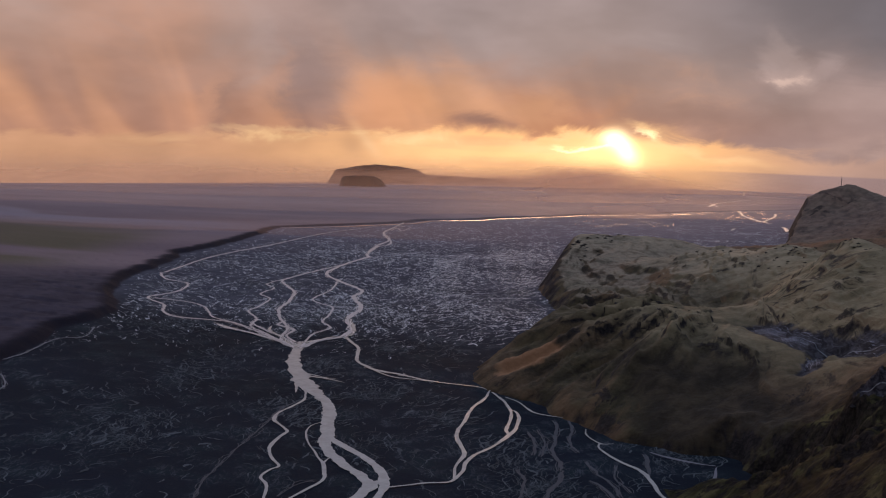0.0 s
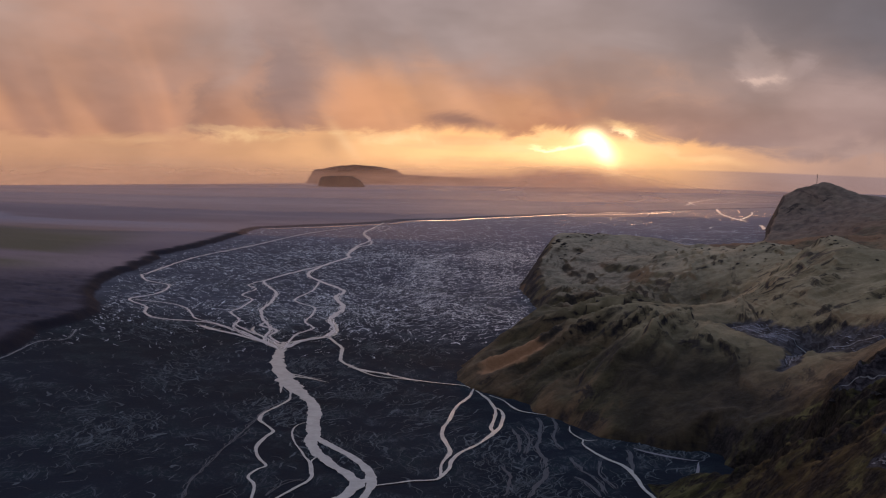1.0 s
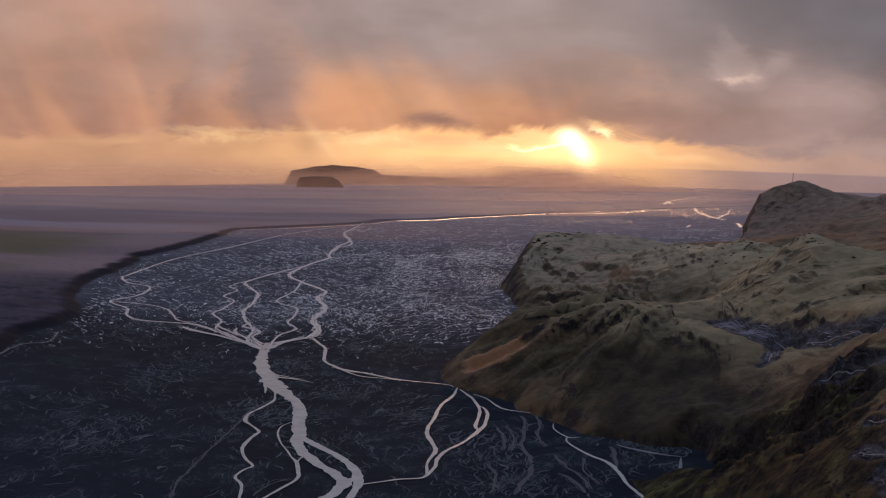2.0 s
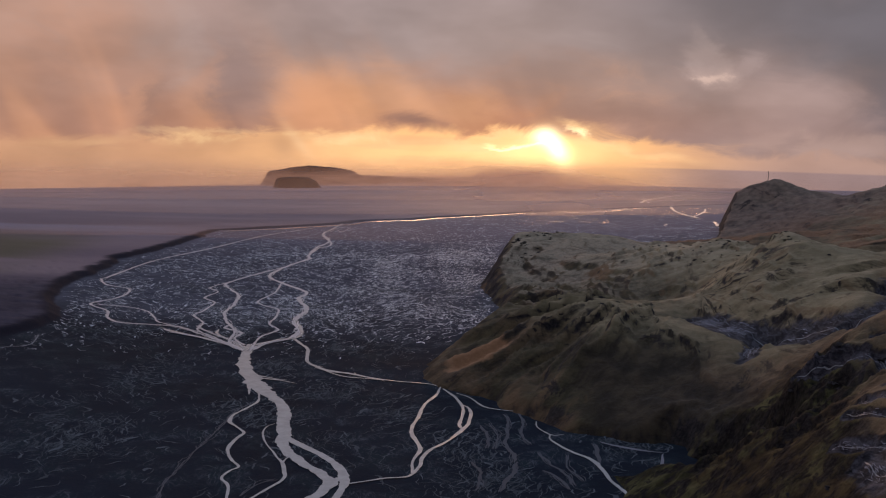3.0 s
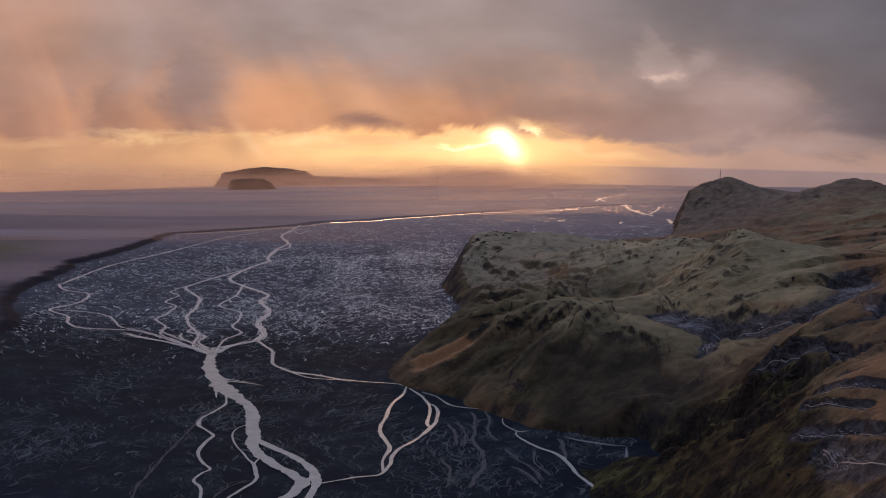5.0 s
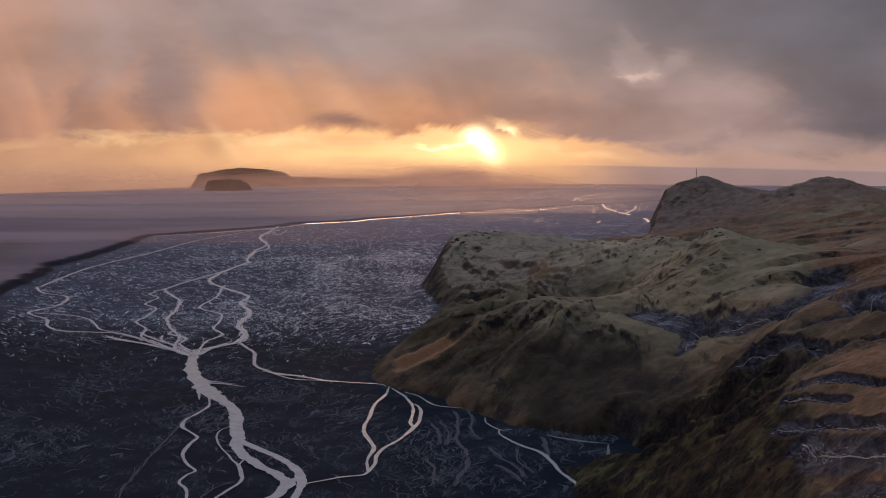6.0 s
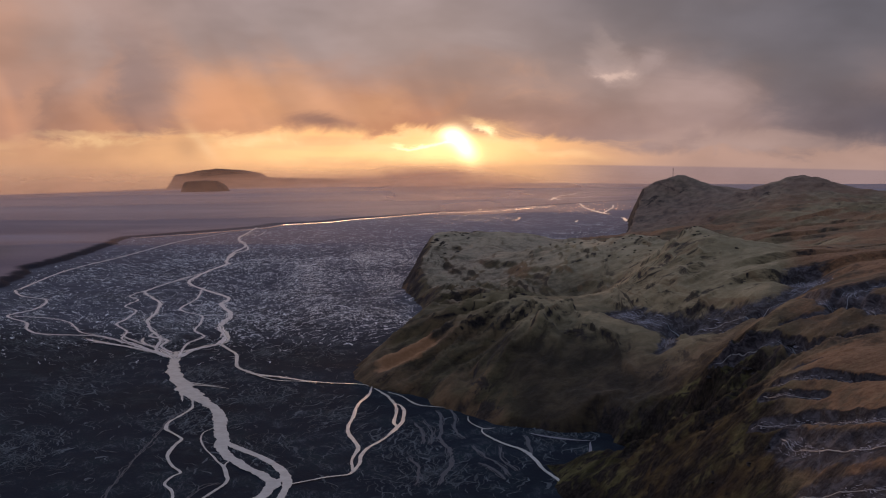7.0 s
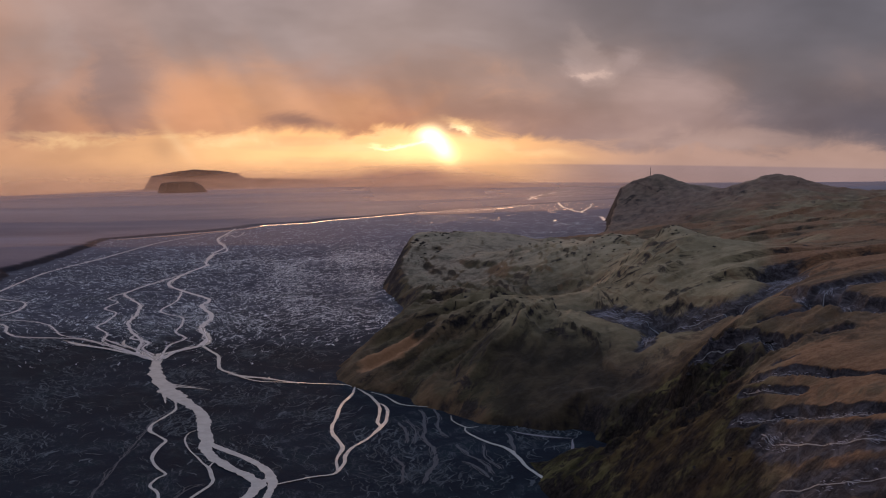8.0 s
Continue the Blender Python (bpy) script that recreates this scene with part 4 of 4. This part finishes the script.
BANK_STREAMS = (  # water under the far bank, ponds and the far braids towards the coast
    (6.4, ((-146, 868), (-118, 894), (-95, 914), (-66, 946), (-32, 982), (-10, 1028), (36, 1052), (68, 1090), (124, 1132), (176, 1172), (234, 1172), (278, 1192), (313, 1220))),
    (13.0, ((192, 1196), (212, 1224), (243, 1236))), (7.0, ((210, 1206), (236, 1216), (262, 1222))), (9.0, ((236, 1300), (265, 1348), (291, 1399))), (5.0, ((300, 1302), (346, 1381), (377, 1403), (415, 1500))),
    (4.5, ((251, 1176), (283, 1213), (341, 1294), (419, 1513), (480, 1635), (543, 1732), (624, 1747))), (4.0, ((425, 1554), (400, 1420), (417, 1390), (362, 1176), (343, 1045), (343, 1016))),
    (3.0, ((343, 1045), (385, 1135), (412, 1209))), (4.5, ((335, 962), (328, 930), (316, 897))), (3.0, ((274, 926), (285, 950))), (6.0, ((322, 1990), (340, 2040), (360, 2070))), (5.0, ((310, 1940), (314, 1900), (320, 1865))),
    (6.0, ((284, 2445), (291, 2372))), (3.5, ((259, 1641), (288, 1604))), (3.0, ((283, 1213), (330, 1240), (362, 1300), (410, 1330))), (3.0, ((419, 1513), (455, 1480), (500, 1540), (560, 1560))),
)
FAINT_CHANNELS = (
    (0.6, ((-40.7, 284), (-44.4, 277.6), (-46.6, 269.3), (-46.9, 261.3), (-49.4, 242.3), (-51.6, 224.8), (-52.7, 211.3), (-52, 198))),
    (1.6, ((33, 271), (33, 264), (31.4, 253.7), (29.6, 244.4), (29.8, 233.6), (29.3, 227))), (1.2, ((36.8, 271), (36.7, 261), (34.7, 251.3), (36, 241))), (1.4, ((52.3, 240), (51.3, 230.7), (50, 222))),
    (1.2, ((36.6, 235), (37.8, 227.4), (40.6, 216.9), (40.8, 209))), (1.6, ((24, 260), (25.6, 249), (24, 239))), (1.0, ((19, 229), (20.2, 220), (18, 208))), (1.6, ((30, 228), (29, 221.8), (26.7, 216.4), (23, 207))),
    (1.2, ((35.8, 221), (38.3, 214.3), (40, 207))), (0.7, ((27, 262), (28, 250), (26, 238))), (0.8, ((44, 232), (42, 222), (44, 212))), (0.5, ((-28, 217), (-32, 213), (-35, 205))),
)



def dry_land(x, y):
    return np.maximum(upland(x, y)[0], plain(x, y))


def build_stream(width, points, seed):
    """A thin thread of water with foaming streaks over its stony bed."""
    bed = tagged(build_channel("heath_stream", 0.06 + 0.022 * width, points, RILL, seed, 0.22, 1.2, dry_land, 0.3 * width), "thin braided stream in a dark stony bed", "stream", "heath streams")
    rng = np.random.default_rng(seed)
    line, way = spline(points, 0.4)
    verts, faces, at = [], [], 0
    for _ in range(int(len(line) * 0.4 * (4.0 + 0.9 * width)) + 20):
        i = rng.integers(len(line))
        if value(np.array(i * 0.06), np.array(2.5), seed) < 0.4:
            continue
        off = np.clip(rng.normal(0, 0.22), -0.42, 0.42) * width
        length, wide = rng.uniform(0.4, 1.7) * (0.5 + 0.3 * width), rng.uniform(0.008, 0.034) * (0.7 + 0.15 * width)
        s = np.linspace(-0.5, 0.5, 5)
        ang = math.atan2(way[i, 1], way[i, 0]) + rng.normal(0, 0.16) + rng.normal(0, 0.35) * s
        px = line[i, 0] - way[i, 1] * off + np.cumsum(np.cos(ang)) * length / 5
        py = line[i, 1] + way[i, 0] * off + np.cumsum(np.sin(ang)) * length / 5
        w = wide * (1 - (2 * s) ** 2) + 0.007
        verts.append(np.stack([np.stack([px - np.sin(ang) * w, py + np.cos(ang) * w], 1), np.stack([px + np.sin(ang) * w, py - np.cos(ang) * w], 1)], 1).reshape(-1, 2))
        faces.append(grid_faces(5, 2)[:, ::-1] + at)
        at += 10
    flat = np.concatenate(verts)
    z = dry_land(flat[:, 0], flat[:, 1]) + 0.36
    level = np.ptp(z.reshape(-1, 10), axis=1) < 0.5
    foam = mesh_object("foam", np.column_stack([flat, z]), np.stack(faces)[level].reshape(-1, 4), FOAM)
    tagged(foam, "pale foaming streaks of water", kind="stuff").parent = bed


def build_crags():
    """Dark basalt knobs that break through the turf of the crest."""
    rng = np.random.default_rng(11)
    kinds = []
    for k in range(5):
        bm = bmesh.new()
        bmesh.ops.create_icosphere(bm, subdivisions=3, radius=1.0)
        for v in bm.verts:
            p = v.co.copy()
            d = 0.75 + 0.55 * noise.fractal(p * 1.1 + Vector((k * 7.1, 0, 0)), 0.9, 2.1, 4) + 0.25 * noise.cell(p * 2.3 + Vector((0, k, 0)))
            v.co = Vector((p.x * d * 1.25, p.y * d, max(p.z, -0.25) * d * 0.75))
        me = bpy.data.meshes.new("crag")
        bm.to_mesh(me)
        bm.free()
        me.materials.append(CRAG)
        kinds.append(me)
    for cx, cy, sx, sy, count, size in ((79, 562, 6, 18, 26, 1.35), (97, 584, 10, 12, 34, 1.0), (140, 500, 12, 30, 34, 0.9), (150, 428, 10, 26, 34, 0.8), (150, 352, 6, 16, 24, 0.7), (76, 345, 8, 22, 12, 1.2), (72, 316, 8, 9, 12, 1.1), (56, 128, 8, 12, 14, 0.8), (84, 184, 8, 14, 14, 0.9)):
        for _ in range(count):
            x, y = cx + sx * rng.normal() * 0.7, cy + sy * rng.normal() * 0.7
            h, s = upland(np.array([x]), np.array([y]))
            if s[0] < 6:
                continue
            ob = new("crag", kinds[rng.integers(5)])
            k = size * rng.uniform(0.5, 1.4)
            ob.matrix_world = Matrix.LocRotScale((x, y, float(h[0]) - 0.12 * k), Euler((rng.normal() * 0.15, rng.normal() * 0.15, rng.uniform(0, 6.3))), (k, k, k * rng.uniform(0.35, 0.75)))
            tagged(ob, "dark basalt crag breaking through mossy turf", "rock", "basalt crags")


def build_mast():
    """A slender mast with guy wires on the rounded far hill."""
    x, y = 350.0, 862.0
    z = float(upland(np.array([x]), np.array([y]))[0][0])
    root = new("radio_mast")
    root.location = (x, y, z - 0.3)
    tagged(root, "slender grey steel mast on a hilltop", "mast")

    def rod(name, a, b, ra, rb, sides=6):
        bm = bmesh.new()
        a, b = Vector(a), Vector(b)
        bmesh.ops.create_cone(bm, cap_ends=True, segments=sides, radius1=ra, radius2=rb, depth=(b - a).length)
        turn = (b - a).to_track_quat("Z", "Y").to_matrix().to_4x4()
        bmesh.ops.transform(bm, matrix=Matrix.Translation((a + b) / 2) @ turn, verts=bm.verts)
        me = bpy.data.meshes.new(name)
        bm.to_mesh(me)
        bm.free()
        me.materials.append(STEEL)
        ob = new(name, me)
        ob.parent = root

    rod("pole", (0, 0, 0), (0, 0, 8.5), 0.28, 0.14)
    rod("crossbar", (-0.7, 0, 7.2), (0.7, 0, 7.2), 0.08, 0.08)
    for k in range(3):
        c, s = math.cos(k * 2.1), math.sin(k * 2.1)
        rod("guy_wire", (4 * c, 4 * s, 0.1), (0, 0, 6.8), 0.03, 0.03, 4)


def build_far_coast():
    """A low spit beyond the rock islands."""
    ang = np.radians(np.linspace(-2.2, 9.6, 160))
    r, a = np.meshgrid(np.linspace(4300, 4700, 12), ang, indexing="ij")
    x, y = r * np.sin(a), r * np.cos(a)
    u = (r - 4500) / 200
    t = (np.degrees(a) + 2.2) / 11.8
    high = 40 * smooth(t, 0, 0.05) * (1 - 0.85 * t) * (1 + 0.04 * fbm(a * 160, u * 0 + 2, 3, 9))
    z = fan(x, y) - 3 + (high + 3) * (1 - smooth(np.abs(u), 0.3, 1.0))
    tagged(mesh_object("far_spit", np.stack([x, y, z], -1).reshape(-1, 3), grid_faces(*r.shape), ISLAND), "low hazy spit of land at the coast", "land", kind="structure")


def build_mist():
    """Thin veils for ground mist and distance haze far out on the plain, lit through by the low sun."""
    for i, (r0, high, thick, west, east) in enumerate(((800, 16, 0.10, -34, 8), (1150, 26, 0.13, -34, 40), (1600, 38, 0.17, -34, 44), (2250, 60, 0.24, -36, 30), (2850, 95, 0.55, -36, 17), (4050, 150, 0.18, -36, 18))):
        mat, g, co = material("mist")
        m = g.math
        x, y, z = g.split(co)
        n = g.noise(g.scaled(co, 0.004, 0.004, 0.02), 1.0, 4, 0.55, 0.5)
        body = m("MULTIPLY", g.step(z, high, high * 0.12), g.step(m("ADD", n, 0.0), 0.25, 0.75, 0.55, 1.25))
        west_fade = g.step(m("ARCTAN2", x, y), radians(west), radians(west + 6))
        east_fade = g.step(m("ARCTAN2", x, y), radians(east), radians(east - 12))
        # denser round the sun's bearing, to imitate its glow
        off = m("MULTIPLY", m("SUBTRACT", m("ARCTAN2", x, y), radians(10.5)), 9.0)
        sun_glow = m("ADD", 0.95, m("MULTIPLY", m("EXPONENT", m("MULTIPLY", m("MULTIPLY", off, off), -1.0)), 2.0))
        fac = m("MULTIPLY", m("MULTIPLY", m("MULTIPLY", body, sun_glow), m("MULTIPLY", west_fade, east_fade)), thick, clamp=True)
        veil = g.node("ShaderNodeBsdfTranslucent")
        # orange tint: sunset light put into the veil's colour
        veil.inputs[0].default_value = (1.0, 0.66, 0.44, 1)
        gap = g.node("ShaderNodeBsdfTransparent")
        blend = g.node("ShaderNodeMixShader")
        g.plug(blend.inputs[0], fac)
        g.plug(blend.inputs[1], gap.outputs[0])
        g.plug(blend.inputs[2], veil.outputs[0])
        g.plug(g.node("ShaderNodeOutputMaterial").inputs[0], blend.outputs[0])
        ang = np.radians(np.linspace(west, east, 150))
        a, k = np.meshgrid(ang, np.linspace(0, 1, 5), indexing="ij")
        r = r0 * (1 + 0.03 * fbm(a * 6, a * 0 + i, 3, 70 + i))
        px, py = r * np.sin(a), r * np.cos(a)
        base = fan(px, py)
        ob = mesh_object("mist_haze_veil", np.stack([px, py, base - 2 + k * (high + 2)], -1).reshape(-1, 3), grid_faces(*a.shape), mat)
        # store the height above the plain in the object's own z
        shift = float(base.mean())
        ob.location.z = shift
        co3 = np.stack([px, py, base - 2 + k * (high + 2) - shift], -1).reshape(-1, 3)
        ob.data.vertices.foreach_set("co", co3.ravel())
        tagged(ob, "thin veil for mist and haze over the plain, tinted for sunset", "mist", kind="stuff")


def build_braids(name, label, mat, count, seed, y0, y1, x0, x1, dense_at, size, lift):
    """Short crooked threads of shallow water over the riverbed."""
    rng = np.random.default_rng(seed)
    verts, faces, at, made, tries = [], [], 0, 0, 0
    bank_y, bank_x = np.array(BANK).T
    while made < count and tries < 40 * count:
        n_try = 4000
        y = y0 + (y1 - y0) * rng.random(n_try) ** 1.2
        x = x0 + (x1 - x0) * rng.random(n_try)
        tries += n_try
        inland, _ = shore_distance(x, y)
        ok = (x > np.interp(y, bank_y, bank_x) + 4) & (inland < -1)
        ok &= rng.random(n_try) < dense_at(x, y)
        for px0, py0 in zip(x[ok], y[ok]):
            reach = math.hypot(px0, py0)
            length, width = size * rng.uniform(3.5, 11) * (0.55 + reach / 900), size * (0.12 + rng.exponential(0.29)) * (0.35 + reach / 800)
            turn = rng.normal(0.2 + px0 / 240 + 1.2 * (value(np.array(px0 / 30), np.array(py0 / 45), 19) - 0.5), 0.45)
            n = 7
            s = np.linspace(-0.5, 0.5, n)
            ang = turn + rng.normal(0, 0.9) * s * 2 + 0.4 * np.sin(s * rng.uniform(6, 14) + rng.uniform(0, 6))
            px, py = px0 + np.cumsum(np.sin(ang)) * length / n, py0 + np.cumsum(np.cos(ang)) * length / n
            w = width * (1 - np.abs(2 * s) ** 1.5) * 0.5 * rng.uniform(0.5, 1.3, n) + 0.03
            nx, ny = np.cos(ang), -np.sin(ang)
            verts.append(np.stack([np.stack([px + nx * w, py + ny * w], 1), np.stack([px - nx * w, py - ny * w], 1)], 1).reshape(-1, 2))
            faces.append(grid_faces(n, 2) + at)
            at += 2 * n
            made += 1
    flat = np.concatenate(verts)
    ob = mesh_object(name, np.column_stack([flat, fan(flat[:, 0], flat[:, 1]) + lift]), np.concatenate(faces), mat)
    return tagged(ob, label, "water", kind="stuff")


def build_splay(points, width, seed):
    """Little tapering spurs of water that leave the channel's edge and soak away."""
    rng = np.random.default_rng(seed)
    line, way = spline(points, 0.5)
    verts, faces, at = [], [], 0
    length = len(line) * 0.5
    for _ in range(int(length / (2.2 + 0.4 * width)) + 4):
        i = rng.integers(len(line))
        if verts and value(np.array(i * 0.04), np.array(1.5), seed) < 0.45:
            continue
        side = rng.choice((-1, 1))
        turn = side * rng.uniform(0.2, 0.7) + (math.pi if rng.random() < 0.15 else 0)
        dx, dy = way[i]
        s = np.linspace(0, 1, 6)
        ang = math.atan2(dy, dx) + turn + rng.normal(0, 0.5) * s
        reach = rng.uniform(1.2, 3.4) * (0.6 + 0.5 * width)
        px, py = line[i, 0] + np.cumsum(np.cos(ang)) * reach / 6, line[i, 1] + np.cumsum(np.sin(ang)) * reach / 6
        w = (0.10 + 0.16 * width * rng.random()) * (1 - s) ** 0.8 + 0.02
        flat = np.stack([np.stack([px - np.sin(ang) * w, py + np.cos(ang) * w], 1), np.stack([px + np.sin(ang) * w, py - np.cos(ang) * w], 1)], 1).reshape(-1, 2)
        verts.append(flat)
        faces.append(grid_faces(6, 2)[:, ::-1] + at)
        at += 12
    flat = np.concatenate(verts)
    return tagged(mesh_object("side_splay", np.column_stack([flat, fan(flat[:, 0], flat[:, 1]) + 0.2]), np.concatenate(faces), WATER), kind="stuff")


CRAG = rock_material("basalt", (0.010, 0.010, 0.011), (0.04, 0.037, 0.034))
STEEL = rock_material("weathered_steel", (0.12, 0.12, 0.12), (0.2, 0.2, 0.2))

build_ground()
build_upland()
build_island("rock_island", "long hazy rock mesa standing on the far plain", -237, 3480, 362, 260, 62, 5,
             ((-1.2, 0.6), (-0.95, 0.70), (-0.6, 0.78), (-0.3, 0.92), (0.0, 1.0), (0.35, 0.92), (0.65, 0.80), (0.85, 0.66), (1.2, 0.5)))
build_island("rock_island", "small hazy rock knob beside the mesa", -20, 3490, 62, 60, 24, 6, ((-1.2, 0.6), (-0.5, 0.9), (0.3, 1.0), (0.8, 0.9), (1.2, 0.5)))
build_island("dark_rock", "small dark flat-topped rock before the mesa", -210, 2500, 118, 90, 27, 9,
             ((-1.2, 0.7), (-0.7, 0.95), (0, 1.0), (0.5, 0.95), (0.9, 0.5), (1.2, 0.2)))
build_far_coast()
build_mist()
for i, points in enumerate(RIVER):
    river = tagged(build_reach(points, WATER, 100 + 7 * i, 0.22 + 0.012 * (i % 9)), "pale silty meltwater channel on black sand", "river", "braided river channels")
    if i in (0, 16, 21, 22, 23):
        build_splay([p[:2] for p in points[:8]], 3.0 if i == 0 else 1.6, 300 + i).parent = river
for i, (width, points) in enumerate(CHANNELS):
    wet = RILL if width < 0.6 else RIFFLE
    river = tagged(build_channel("river_channel", width * (0.75 if width > 1.25 else 0.9), points, wet, 1100 + 7 * i, 0.22 + 0.012 * (i % 9), 0.35), "pale silty meltwater channel on black sand", "river", "braided river channels")
    for k in range(3):
        thin = max(0.12 if width < 0.6 else 0.22, width * (0.26 - 0.05 * k))
        strand = build_channel("side_strand", thin, points, wet, 1900 + 13 * i + 5 * k, 0.34 + 0.01 * k, (0.6 + 0.5 * k) * max(width, 1.2) / thin, fan, 0.5 * width)
        strand.parent = river
    if i in (0, 2, 5, 7, 8, 9, 10):
        build_splay(points, width, 300 + i).parent = river
for i, (width, points) in enumerate(BANK_STREAMS):
    tagged(build_channel("far_channel", width * (1.0 if width > 6.5 else 0.65), points, POND if width > 5.5 else SLACK, 1500 + 7 * i, 0.25 + 0.012 * (i % 9), 0.4), "bright far stream on the plain, mirroring the sunset", "river", "far braided channels")
tagged(build_channel("shallow_pool", 8.5, ((53, 240), (58, 235), (63, 230), (67, 228)), POOL, 77, 0.18), "pale blue-grey shallow pool under the cliff", "water")
tagged(build_channel("shallow_pool", 7.0, ((66, 229), (63, 222), (58, 216)), POOL, 78, 0.17), "pale blue-grey shallow pool in the ravine's mouth", "water")
for i, (width, points) in enumerate(FAINT_CHANNELS):
    bed = tagged(build_channel("drying_channel", width * 0.6, points, MIDSILT, 500 + 7 * i, 0.15, 0.8), "faint drying silt channel on black sand", "river", "drying channels")
    for k in range(2):
        strand = build_channel("side_strand", 0.22, points, MIDSILT, 560 + 7 * i + 31 * k, 0.17, (1.0 + 0.8 * k) * 5.0, fan, 0.8 * width)
        strand.parent = bed
build_braids("shallow_braids", "glinting shallow threads of meltwater over the riverbed", SHALLOW, 15500, 4, 340, 1250, -170, 330,
             lambda x, y: (smooth(y, 365, 425) * smooth(y, 1250, 800) * (0.45 + 0.55 * smooth(x, -130, -30)) + 0.03) * (0.22 + 0.9 * value(x / 22, y / 34, 7) ** 2) * (1 - 0.75 * smooth(y, 600, 850)), 0.85, 0.17)
build_braids("far_river_glints", "scattered bright pools and threads far out on the plain", POND, 220, 14, 980, 1750, 90, 560,
             lambda x, y: smooth(value(x / 90, y / 120, 27), 0.45, 0.8) * smooth(np.abs(x - 0.27 * y + 20), 150, 40), 0.7, 0.2)
build_braids("drying_silt_wisps", "faint wisps of dried silt on the black riverbed", FAINT, 4200, 8, 185, 520, -150, 75,
             lambda x, y: 0.02 + 1.6 * value(x / 20, y / 30, 17) ** 4, 1.15, 0.12)
for i, (width, sunk, points) in enumerate(HEATH_STREAMS):
    build_stream(width * 0.95, points, 700 + 50 * i)
for i, (width, sunk, points) in enumerate(VALLEY_STREAMS):
    build_stream(width * 1.3, points, 980 + 40 * i)
build_mast()
build_crags()
